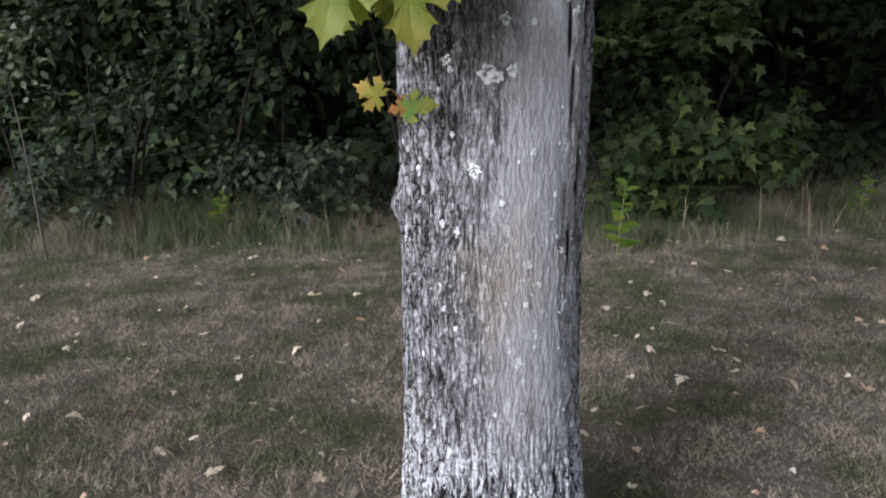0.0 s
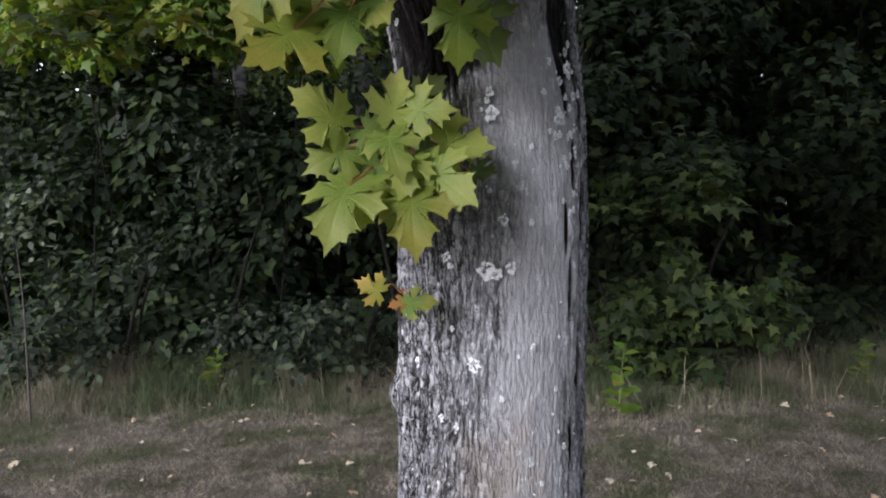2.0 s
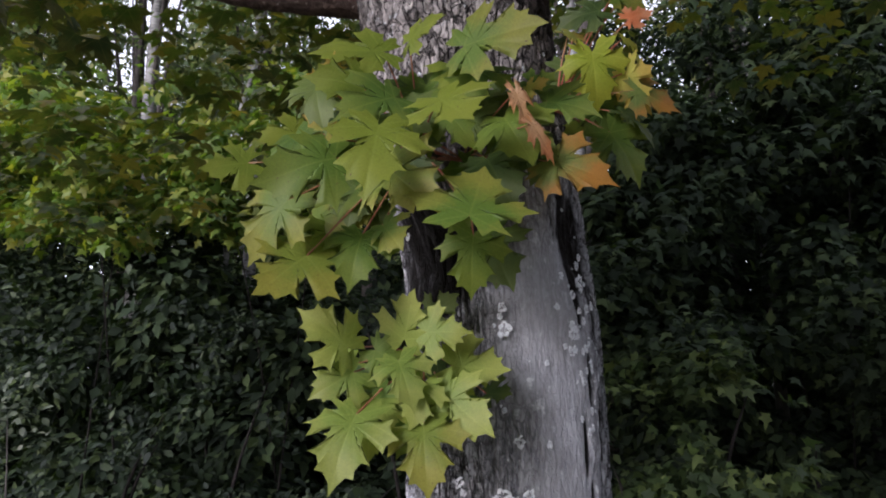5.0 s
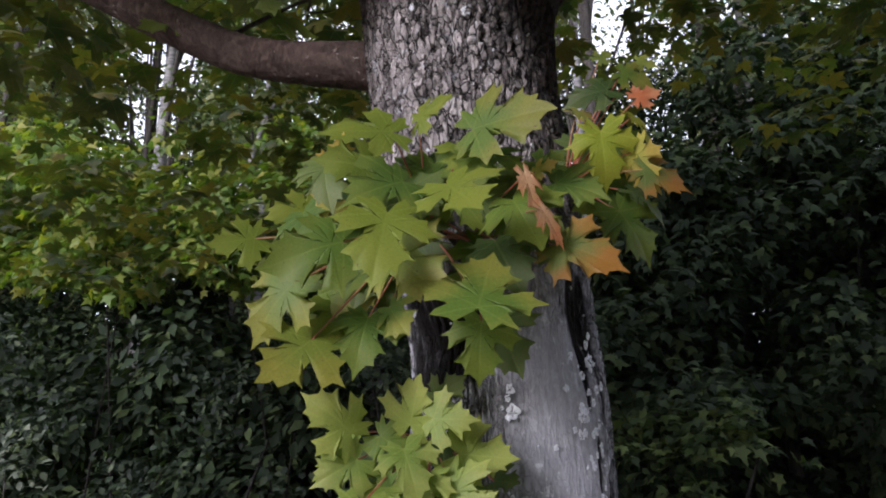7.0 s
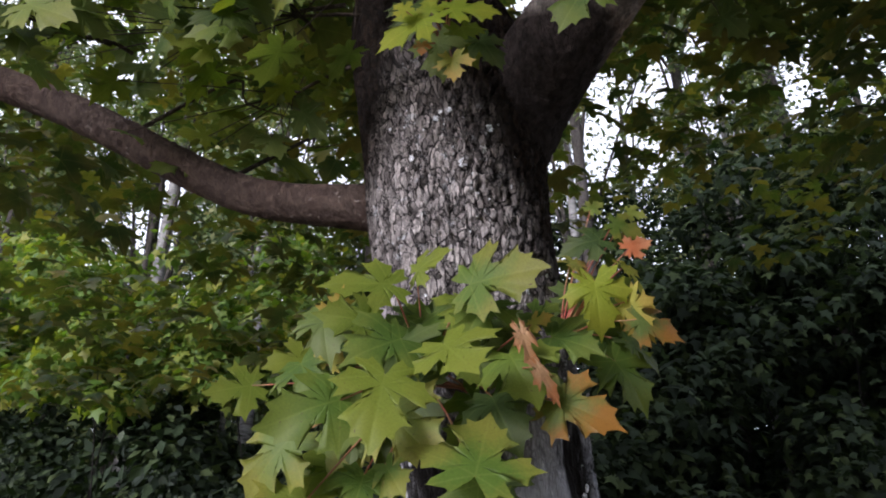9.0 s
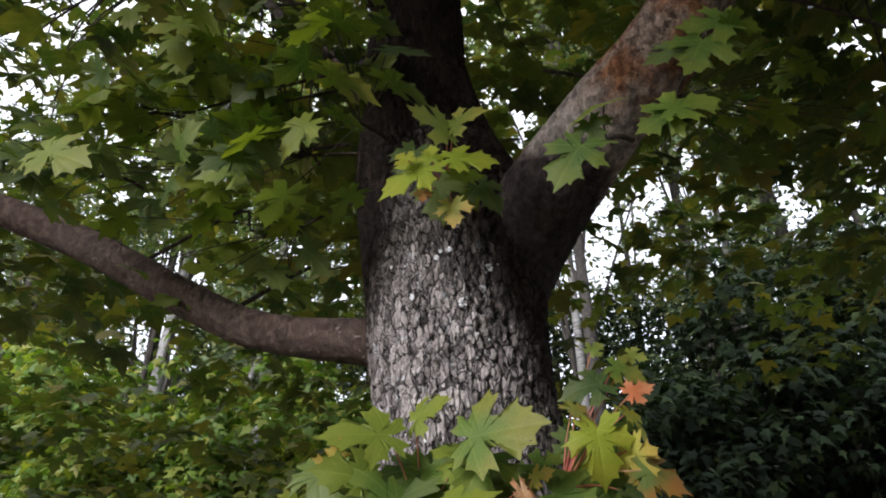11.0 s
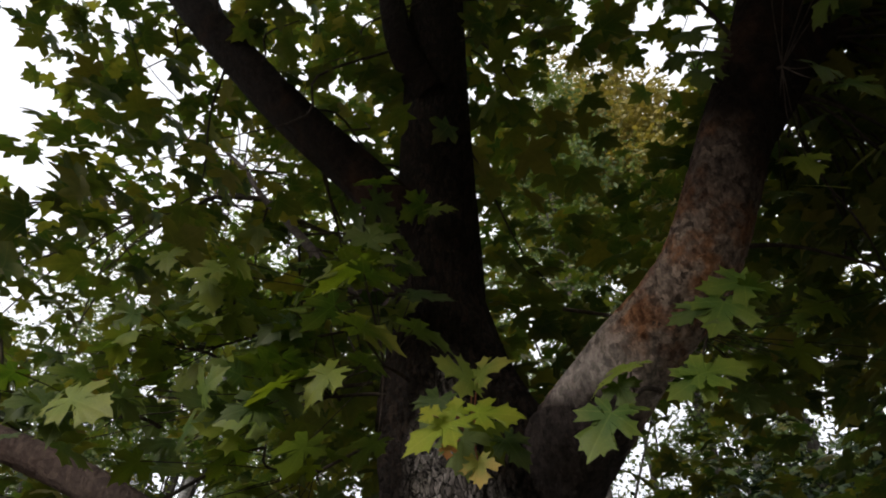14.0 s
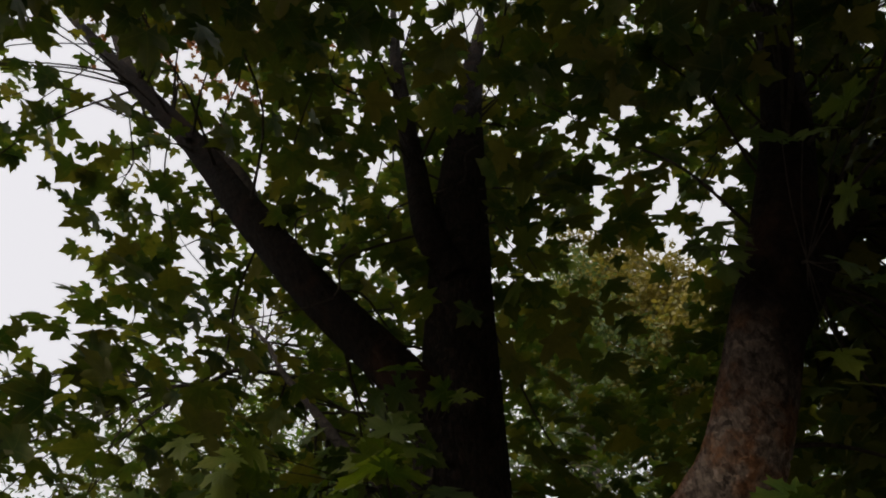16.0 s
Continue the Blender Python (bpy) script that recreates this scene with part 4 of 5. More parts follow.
def make_lichen(x, z, r, rng):
    rr = trunk_radius(z) + 0.001
    a = math.asin(max(-0.97, min(0.97, (x - float(trunk_axis(z))) / float(rr))))
    n = 18
    ang = np.linspace(0, 2 * np.pi, n, endpoint=False)
    edge = r * (0.65 + 0.6 * rng.random(n))
    v = [(0.0, 0.0, 0.0035)]
    for s, h in ((0.35, 0.0015), (0.7, 0.003), (1.0, 0.0008)):
        v += [(edge[i] * s * math.cos(ang[i]), edge[i] * s * math.sin(ang[i]) * 1.2, h + 0.0015 * rng.random()) for i in range(n)]
    f = [(0, 1 + i, 1 + (i + 1) % n) for i in range(n)]
    if r > 0.007:
        f = [t for t in f if rng.random() < 0.45]
    for k in (0, 1):
        p, q = 1 + k * n, 1 + (k + 1) * n
        for i in range(n):
            j = (i + 1) % n
            if rng.random() < (0.8 if k == 0 else 0.92):
                f += [(p + i, q + i, q + j), (p + i, q + j, p + j)]
    ob = part("lichen", mesh_of("lichen", np.array(v), np.array(f), LICHEN_CRUST), maple, "whitish lichen rosette")
    ob.matrix_basis = pose(x, TRUNK_Y - float(rr) * math.cos(a), z) @ Matrix.Rotation(a, 4, "Z") @ Matrix.Rotation(radians(90), 4, "X")


rng = np.random.default_rng(5)
for x, z, r in LICHENS:
    make_lichen(x, z, r, rng)
# a crusty strip along the far flank
for _ in range(34):
    z = rng.uniform(1.38, 1.72)
    make_lichen(float(trunk_axis(z)) + rng.uniform(0.125, 0.176), z, rng.uniform(0.003, 0.009), rng)
for _ in range(120):
    z = rng.uniform(0.35, 2.5)
    make_lichen(float(trunk_axis(z)) + rng.uniform(-0.17, 0.18), z, 0.0018 + 0.005 * rng.random() ** 2.5, rng)

# leaves of the shoots: where the blade meets its stalk (x, y, z), width, way of the tip and its tilt out to the lawn in degrees, kind of leaf
MAIN_SHOOT = [
    (0.066, 1.24, 1.684, 0.158, 77, -40, 1),
    (-0.052, 1.25, 1.818, 0.137, -93, 31, 0),
    (-0.053, 1.31, 1.778, 0.145, -47, 40, 1),
    (-0.131, 1.33, 1.804, 0.140, -159, 31, 0),
    (-0.213, 1.37, 1.757, 0.142, -135, 0, 1),
    (-0.187, 1.38, 1.671, 0.148, -129, 41, 1),
    (-0.110, 1.42, 1.709, 0.123, -96, 42, 0),
    (0.026, 1.29, 1.870, 0.129, -51, 42, 0),
    (-0.041, 1.32, 1.889, 0.136, -151, 42, 0),
    (-0.097, 1.38, 1.933, 0.110, 169, 40, 0),
    (-0.073, 1.42, 2.017, 0.142, 178, 17, 0),
    (0.062, 1.38, 1.994, 0.154, 5, 29, 1),
    (-0.035, 1.46, 2.054, 0.095, 26, 41, 0),
]
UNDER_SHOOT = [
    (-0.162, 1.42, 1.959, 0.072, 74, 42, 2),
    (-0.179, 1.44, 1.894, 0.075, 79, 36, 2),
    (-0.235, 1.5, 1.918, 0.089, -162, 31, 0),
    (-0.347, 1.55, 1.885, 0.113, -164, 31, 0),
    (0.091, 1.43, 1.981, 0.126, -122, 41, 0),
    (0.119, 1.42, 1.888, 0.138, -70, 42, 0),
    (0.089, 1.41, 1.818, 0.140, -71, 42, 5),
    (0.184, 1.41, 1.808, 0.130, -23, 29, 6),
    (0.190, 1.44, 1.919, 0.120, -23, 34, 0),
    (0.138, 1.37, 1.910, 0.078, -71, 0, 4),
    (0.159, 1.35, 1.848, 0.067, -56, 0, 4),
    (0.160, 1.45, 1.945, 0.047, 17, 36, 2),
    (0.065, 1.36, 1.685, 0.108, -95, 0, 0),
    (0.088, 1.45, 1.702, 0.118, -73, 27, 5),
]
SIDE_SHOOT = [
    (0.309, 1.58, 2.154, 0.104, -172, 0, 5),
    (0.338, 1.58, 2.187, 0.0756, -25, 0, 1),
    (0.359, 1.57, 2.127, 0.061, 25, 0, 9),
    (0.246, 1.56, 2.100, -0.0915, -35, 0, 2),
    (0.285, 1.55, 2.056, 0.128, -86, 0, 8),
    (0.348, 1.58, 2.095, -0.0915, -50, 0, 8),
    (0.346, 1.57, 2.023, -0.104, -78, 0, 2),
    (0.355, 1.56, 1.982, 0.104, -22, 0, 6),
    (0.308, 1.57, 1.909, 0.137, -55, 0, 0),
    (0.336, 1.58, 1.948, -0.104, -35, 0, 5),
    (0.301, 1.6, 2.229, 0.0439, 40, 0, 7),
    (0.375, 1.6, 2.220, 0.0488, -20, 0, 7),
    (0.251, 1.6, 2.052, 0.122, -80, 0, 5),
    (0.293, 1.6, 1.977, 0.122, -60, 0, 0),
]
LOW_SHOOT = [
    (-0.141, 1.45, 1.538, 0.111, 133, 29, 7),
    (-0.054, 1.47, 1.548, 0.108, 75, 20, 7),
    (-0.016, 1.45, 1.556, 0.088, -1, 18, 7),
    (-0.058, 1.43, 1.513, 0.099, -64, 35, 7),
    (0.021, 1.48, 1.504, 0.112, -5, 0, 7),
    (0.006, 1.45, 1.462, 0.117, -39, 26, 7),
    (-0.022, 1.44, 1.479, 0.082, -108, 31, 7),
    (-0.119, 1.41, 1.436, 0.136, -108, 42, 7),
    (-0.134, 1.46, 1.499, 0.098, -149, 23, 7),
    (-0.022, 1.43, 1.419, 0.127, -84, 38, 1),
    (-0.009, 1.53, 1.527, 0.085, -87, 23, 5),
    (-0.021, 1.55, 1.592, 0.072, 35, 20, 5),
    (0.070, 1.56, 1.460, 0.070, -2, 40, 5),
    (-0.106, 1.45, 1.422, 0.073, -84, 39, 7),
]
UPPER_SHOOT = [
    (-0.006, 1.34, 2.519, 0.128, -148, 0, 8),
    (0.046, 1.33, 2.528, 0.108, -3, 0, 8),
    (0.036, 1.36, 2.634, 0.13, 172, 42, 7),
    (0.050, 1.36, 2.639, 0.1, 12, 40, 1),
    (-0.037, 1.32, 2.522, 0.046, 135, 0, 8),
    (0.008, 1.34, 2.532, 0.062, 95, 0, 8),
    (0.043, 1.38, 2.455, 0.075, -88, 0, 2),
    (0.097, 1.42, 2.527, 0.09, -55, 0, 5),
    (-0.013, 1.36, 2.476, 0.034, -90, 0, 3),
    (-0.039, 1.44, 2.650, 0.12, -112, 0, 5),
    (0.010, 1.44, 2.560, 0.12, -85, 0, 5),
    (0.060, 1.42, 2.563, 0.1, -70, 20, 0),
]
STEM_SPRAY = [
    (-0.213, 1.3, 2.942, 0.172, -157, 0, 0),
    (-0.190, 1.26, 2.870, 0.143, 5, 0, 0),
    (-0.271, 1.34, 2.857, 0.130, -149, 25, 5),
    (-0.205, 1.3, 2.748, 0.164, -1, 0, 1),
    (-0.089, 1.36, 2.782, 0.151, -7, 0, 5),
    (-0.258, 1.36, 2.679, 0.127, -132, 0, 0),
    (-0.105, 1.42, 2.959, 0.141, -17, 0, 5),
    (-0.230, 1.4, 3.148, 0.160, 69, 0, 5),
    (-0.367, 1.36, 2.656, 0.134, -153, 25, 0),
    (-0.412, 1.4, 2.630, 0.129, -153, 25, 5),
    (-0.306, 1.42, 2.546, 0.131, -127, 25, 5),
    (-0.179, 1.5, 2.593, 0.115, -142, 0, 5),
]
LIMB_SPRAY = [
    (0.318, 1.17, 2.488, 0.113, -170, 0, 0),
    (0.288, 1.15, 2.387, 0.054, -1, 15, 0),
    (0.263, 1.14, 2.376, 0.106, -123, 0, 0),
    (0.290, 1.18, 2.460, 0.068, -73, 0, 5),
    (0.545, 1.14, 2.638, 0.116, -175, 0, 0),
    (0.545, 1.14, 2.623, 0.076, 18, 0, 0),
    (0.496, 1.14, 2.592, 0.121, -120, 0, 0),
    (0.466, 1.16, 2.602, 0.108, -153, 0, 5),
    (0.407, 1.13, 2.429, 0.109, 17, 0, 0),
    (0.411, 1.14, 2.432, 0.089, -147, 0, 0),
    (0.532, 1.16, 2.610, 0.075, -86, 0, 5),
]
STRAY_SHOOT = [(-0.105, 1.58, 1.255, 0.062, 150, 20, 2), (-0.051, 1.56, 1.233, 0.07, 15, 30, 1), (-0.062, 1.585, 1.235, 0.035, 190, 30, 3)]
FLAT_SHAPES = [maple_shape(4, 0.08 + 0.06 * i, 0.06 + 0.02 * i, 20 + i) for i in range(7)]
CURLED_SHAPES = [maple_shape(4, 1.3, 0.5, 40 + i) for i in range(3)]
LEAF_MESHES = {}


def hero_leaf(rng, parent, row, level=0.0):
    x, y, z, width, way, tilt, kind = row
    which = int(rng.integers(7))
    if kind == 4:
        which = 7 + int(rng.integers(3))
    if (which, kind) not in LEAF_MESHES:
        v, f = (FLAT_SHAPES + CURLED_SHAPES)[which]
        uv = v[:, :2]
        if which > 6:
            v = v * (0.45, 1.15, 0.8)
        LEAF_MESHES[which, kind] = mesh_of("leaf", v, f, LEAF_KINDS[kind], uv, smooth=True)
    w, t = radians(way), radians(tilt)
    tip = np.array([[math.cos(w) * math.cos(t), -math.sin(t), math.sin(w) * math.cos(t)]])
    nrm = np.array([[0.0, -1.0, 0.3]]) + rng.normal(0, 0.14 + 0.2 * level, (1, 3))
    if width < 0:
        # turned edge on
        nrm, width = np.array([[0.85 if way > -60 else -0.85, -0.5, 0.2]]), -width
    if rng.random() < level:
        # held out level, seen from beneath
        tip = np.array([[math.cos(w), -0.8 * math.sin(w), -0.35]])
        nrm = np.array([[0.0, -0.15, 1.0]]) + rng.normal(0, 0.22, (1, 3))
    tip = unit(tip)
    r = frames_from(tip, nrm - (nrm * tip).sum() * tip)[0]
    ob = part("leaf", LEAF_MESHES[which, kind], parent, {3: "orange autumn leaf", 4: "curled dry brown leaf", 6: "green leaf with orange lobes", 9: "curled red autumn leaf"}.get(kind, ""))
    m = Matrix.Translation((x, y, z)) @ Matrix([[*map(float, line)] for line in r]).to_4x4()
    ob.matrix_basis = m @ Matrix.Diagonal((width * 1.04, width * 1.04, width * 1.04, 1))
    return ob


def shoot(rows, root, label, rng, mats=STALK, fork=None, level=0.0):
    """A shoot: a woody stalk out of the bark, a red stalk to each leaf."""
    c = np.mean([r[:3] for r in rows], axis=0)
    root = np.array(root)
    s = np.array(fork) if fork else root * 0.4 + c * 0.6 + np.array([0, 0.04, 0.02])
    holder = part("shoot", tube("shoot", [root, 0.5 * (root + s) + np.array([0, 0.01, 0.02]), s], [0.006, 0.005, 0.004], TWIG_BARK, 8, 5), maple, label)
    for row in rows:
        hero_leaf(rng, holder, row, level)
        e = np.array(row[:3])
        mid = 0.5 * (s + e) + np.array([0, 0.015, 0.015])
        part("leaf_stalk", tube("leaf_stalk", [s, mid, e + np.array([0, 0.002, 0])], [0.0018, 0.0016, 0.0013], mats, 6, 4), holder)


def filling(rng, count, x, y, z, width, kinds):
    """Smaller leaves further in, between the bark and the outer leaves."""
    return [(rng.uniform(*x), rng.uniform(*y), rng.uniform(*z), rng.uniform(*width), rng.uniform(-160, -20), rng.uniform(0, 50), int(rng.choice(kinds))) for _ in range(count)]


rng = np.random.default_rng(8)
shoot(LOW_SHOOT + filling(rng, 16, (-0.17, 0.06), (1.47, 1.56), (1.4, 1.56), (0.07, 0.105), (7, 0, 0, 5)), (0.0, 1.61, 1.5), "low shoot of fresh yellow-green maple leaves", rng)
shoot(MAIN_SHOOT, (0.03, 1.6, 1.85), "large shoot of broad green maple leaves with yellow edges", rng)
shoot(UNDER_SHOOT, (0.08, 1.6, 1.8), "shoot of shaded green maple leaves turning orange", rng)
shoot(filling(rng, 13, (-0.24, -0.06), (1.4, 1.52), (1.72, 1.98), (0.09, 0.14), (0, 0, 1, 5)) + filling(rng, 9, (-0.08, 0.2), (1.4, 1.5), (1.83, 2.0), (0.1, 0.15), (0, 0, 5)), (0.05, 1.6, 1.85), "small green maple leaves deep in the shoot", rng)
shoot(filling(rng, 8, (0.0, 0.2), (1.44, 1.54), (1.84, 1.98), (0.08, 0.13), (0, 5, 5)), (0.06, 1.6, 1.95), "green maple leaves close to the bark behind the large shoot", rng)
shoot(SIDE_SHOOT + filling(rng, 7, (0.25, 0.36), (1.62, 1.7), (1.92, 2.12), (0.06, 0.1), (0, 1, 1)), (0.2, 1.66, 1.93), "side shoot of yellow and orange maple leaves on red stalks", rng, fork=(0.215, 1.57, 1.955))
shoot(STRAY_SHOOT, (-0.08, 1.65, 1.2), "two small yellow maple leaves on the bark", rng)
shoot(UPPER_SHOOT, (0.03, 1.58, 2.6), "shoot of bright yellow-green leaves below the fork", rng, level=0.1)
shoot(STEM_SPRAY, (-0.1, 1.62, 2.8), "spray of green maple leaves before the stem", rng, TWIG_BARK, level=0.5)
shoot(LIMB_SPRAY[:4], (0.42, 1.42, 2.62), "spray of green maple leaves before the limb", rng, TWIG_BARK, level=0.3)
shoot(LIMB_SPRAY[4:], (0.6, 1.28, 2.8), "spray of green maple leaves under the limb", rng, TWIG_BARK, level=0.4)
HIGH_SPRAY = [
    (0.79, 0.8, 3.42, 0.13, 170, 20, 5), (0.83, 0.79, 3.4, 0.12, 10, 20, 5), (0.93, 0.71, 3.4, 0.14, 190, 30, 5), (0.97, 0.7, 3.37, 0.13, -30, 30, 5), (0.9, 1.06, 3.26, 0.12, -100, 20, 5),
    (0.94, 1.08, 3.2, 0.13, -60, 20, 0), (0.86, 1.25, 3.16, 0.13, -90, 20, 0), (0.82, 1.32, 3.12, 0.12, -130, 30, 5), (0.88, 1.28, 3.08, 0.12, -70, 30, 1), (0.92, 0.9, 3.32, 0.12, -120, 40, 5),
]
# loose sprays that hang beside the left limb and the stem
LAWN_SPRAYS = [
    (-0.42, 1.55, 2.86, 6),
    (-0.73, 1.5, 3.12, 6),
    (-0.90, 1.4, 2.69, 7),
    (-0.83, 1.5, 2.99, 6),
    (-1.01, 1.45, 2.77, 6),
    (-0.27, 1.5, 3.07, 5),
]
for x, y, z, n in LAWN_SPRAYS:
    shoot(filling(rng, n, (x - 0.11, x + 0.11), (y - 0.1, y + 0.1), (z - 0.07, z + 0.07), (0.1, 0.15), (0, 7, 0, 5)),
          (x - 0.1 * x, y + 0.3, z + 0.12), "spray of broad green maple leaves over the lawn", rng, TWIG_BARK, level=0.45)
shoot(HIGH_SPRAY, (0.82, 1.18, 3.42), "dark maple leaves hanging before the great limb", rng, TWIG_BARK, level=0.3)
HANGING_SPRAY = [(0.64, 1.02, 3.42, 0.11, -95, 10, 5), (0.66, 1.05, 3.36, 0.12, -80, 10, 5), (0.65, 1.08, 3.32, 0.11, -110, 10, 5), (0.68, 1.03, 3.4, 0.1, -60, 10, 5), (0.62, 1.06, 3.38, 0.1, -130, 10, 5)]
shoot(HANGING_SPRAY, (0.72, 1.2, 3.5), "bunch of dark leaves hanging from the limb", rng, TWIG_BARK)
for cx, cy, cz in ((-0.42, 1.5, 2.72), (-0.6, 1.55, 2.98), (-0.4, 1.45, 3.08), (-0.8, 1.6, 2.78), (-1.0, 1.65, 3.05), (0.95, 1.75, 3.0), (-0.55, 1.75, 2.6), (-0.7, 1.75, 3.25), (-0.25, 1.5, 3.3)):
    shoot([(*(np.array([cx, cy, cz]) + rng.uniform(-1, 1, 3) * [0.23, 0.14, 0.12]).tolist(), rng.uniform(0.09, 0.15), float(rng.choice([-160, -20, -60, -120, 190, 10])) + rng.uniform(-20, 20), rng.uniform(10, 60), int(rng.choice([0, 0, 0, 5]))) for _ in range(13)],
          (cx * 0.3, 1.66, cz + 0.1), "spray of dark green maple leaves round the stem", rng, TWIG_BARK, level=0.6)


# ---- the maple's crown ----
def sprays(rng, count):
    """Centres of leaf sprays, kept off the camera's sight lines to trunk, limbs and sky."""
    eye = np.array([0.1, 0.27, 1.7])
    view_ways = unit(np.array([(-0.58, 0.33, 0.75), (-0.62, 0.25, 0.75), (-0.55, 0.3, 0.79), (0.22, 0.42, 0.88), (-0.5, 0.12, 0.86), (0.16, 0.49, 0.86), (0.23, 0.46, 0.86), (0.15, 0.58, 0.8)]))
    open_cos = np.cos(np.radians([6, 6.5, 3.5, 4, 4, 6, 5, 4]))
    lines = [np.array(BOUGHS[k][0])[:m] for k, m in (("left", 8), ("right", 7), ("upper left", 7), ("second stem", 6))]
    dense = np.vstack([np.vstack([a + (b - a) * s for s in np.linspace(0, 1, 8)]) for l in lines for a, b in zip(l[:-1], l[1:])])
    dense = np.vstack([dense, [(0.03, 1.75, z) for z in np.linspace(1.0, 2.75, 24)]])
    dd = np.linalg.norm(dense - eye, axis=1)
    du = unit(dense - eye)
    out = []
    while len(out) < count:
        p = np.array([rng.uniform(-4.6, 4.4), rng.uniform(-2.2, 5.4), rng.uniform(2.5, 8.2)])
        # the crown is a dome that hangs lower at its rim
        rim = math.hypot((p[0] - 0.0) / 4.7, (p[1] - 1.8) / 3.9)
        # left side lifted so that low sun reaches the trunk
        if p[1] < 1.4 and p[0] < -0.4 and p[2] < 2.9 + 0.55 * abs(p[0]):
            continue
        if p[0] > 0.5 and p[1] > 2.0 and p[2] < 3.5:
            continue
        if rim > 1 or p[2] > 8.4 - 3.0 * rim * rim or p[2] < 3.0 - 0.55 * rim + (0.6 if p[1] < 1.2 else 0):
            continue
        d = np.linalg.norm(p - eye)
        u = (p - eye) / d
        if d < (1.3 if u[2] < 0.66 else 2.3) or (view_ways @ u > open_cos).any() or rng.random() > (1.9 / d) ** 1.6:
            continue
        cosang = du @ u
        if ((cosang > np.cos(np.where(dense[:, 2] < 3.4, 0.13 + 0.22 / d, 0.2 / d))) & (dd > d - 0.1)).any():
            continue
        if smooth_noise(np.array(p[0] * 1.1 + 31), np.array(p[1] * 1.1 + p[2] * 0.9 + 17), 23) < 0.25:
            continue
        out.append(p)
    return np.array(out)


def clear_of_limb_view(p, rng, left=0.2):
    """Drops most leaves between the camera and the great limbs, to keep these in view."""
    eye = np.array(VIEW_SPOT)
    d = np.linalg.norm(p - eye, axis=1)
    u = unit(p - eye)
    keep = np.ones(len(p), bool)
    for key in ("upper left", "upper fork", "second stem", "stem", "right", "back left", "back left side"):
        line, width = np.array(BOUGHS[key][0]), BOUGHS[key][1]
        for i in range(len(line) - 1):
            for f in np.linspace(0, 1, 8, endpoint=False):
                q = line[i] + (line[i + 1] - line[i]) * f - eye
                w = width[i] + (width[i + 1] - width[i]) * f
                dq = np.linalg.norm(q)
                keep &= (u @ (q / dq) < math.cos((w + 0.03) / dq)) | (d > dq)
    return keep | (rng.random(len(p)) < left)


rng = np.random.default_rng(21)
SPRAYS = sprays(rng, 1620)
SPRAYS = np.vstack([SPRAYS, np.stack([rng.uniform(-4.2, -1.3, 8), rng.uniform(0.2, 1.15, 8), rng.uniform(5.0, 6.8, 8)], -1),
                    np.stack([rng.uniform(0.9, 3.2, 40), rng.uniform(-0.6, 0.9, 40), rng.uniform(4.6, 7.2, 40)], -1),
                    np.stack([rng.uniform(1.2, 3.2, 64), rng.uniform(0.9, 2.6, 64), rng.uniform(3.5, 5.8, 64)], -1),
                    np.stack([rng.uniform(1.1, 2.6, 46), rng.uniform(1.5, 3.2, 46), rng.uniform(3.0, 4.4, 46)], -1),
                    np.stack([rng.uniform(1.4, 2.5, 30), rng.uniform(0.9, 1.9, 30), rng.uniform(3.2, 4.3, 30)], -1),
                    np.stack([rng.uniform(1.0, 2.0, 30), rng.uniform(1.3, 2.3, 30), rng.uniform(3.5, 4.6, 30)], -1)])
per = 13
c = np.repeat(SPRAYS, per, 0)
m = len(c)
a = rng.uniform(0, 2 * np.pi, m)
rad = 0.05 + 0.3 * np.sqrt(rng.random(m))
out_way = np.stack([np.cos(a), np.sin(a), rng.uniform(-0.5, 0.1, m)], -1)
p = c + out_way * rad[:, None] * [1, 1, 0.45] + rng.normal(0, 0.045, (m, 3))
nrm = np.stack([rng.normal(0, 0.4, m), rng.normal(-0.15, 0.4, m), np.full(m, 1.0)], -1)
size = rng.uniform(0.1, 0.185, m)
keep = outside_gaps(p, rng, 0.14) & outside_gaps(p, rng, 0.25, np.array(PARTED)) & clear_of_limb_view(p, rng)
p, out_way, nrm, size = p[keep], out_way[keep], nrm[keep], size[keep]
part("crown", scatter("crown", CANOPY_SHAPE, p, out_way, nrm, size, CANOPY), maple, "crown of dark green maple leaves, some yellow", "stuff")

# the crown over the open lawn, mostly unseen, added and shaped to shade the limbs
n = 36000
p = np.stack([rng.uniform(-4.2, 4.2, n), rng.uniform(-3.0, 0.3, n), rng.uniform(2.6, 8.5, n)], -1)
rim = np.hypot(p[:, 0] / 4.2, (p[:, 1] - 1.8) / 4.0)
p = p[(rim < 1) & (p[:, 2] < 9.4 - 3.0 * rim ** 2) & (p[:, 2] > np.where(p[:, 0] > -0.8, 3.1, 3.9) - 0.2 * rim)]
# halved low on the left to let sun in
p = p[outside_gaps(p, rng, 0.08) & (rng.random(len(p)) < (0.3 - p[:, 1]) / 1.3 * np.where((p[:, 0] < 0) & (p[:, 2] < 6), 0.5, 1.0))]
m = len(p)
way = np.stack([rng.normal(0, 1, m), rng.normal(0, 1, m), rng.uniform(-0.6, 0.1, m)], -1)
nrm = np.stack([rng.normal(0, 0.4, m), rng.normal(0, 0.4, m), np.full(m, 1.0)], -1)
part("crown", scatter("crown", LOBED, p, way, nrm, rng.uniform(0.12, 0.2, m), CANOPY), maple, "", "stuff")

# a tuft that has turned rust red
m = 260
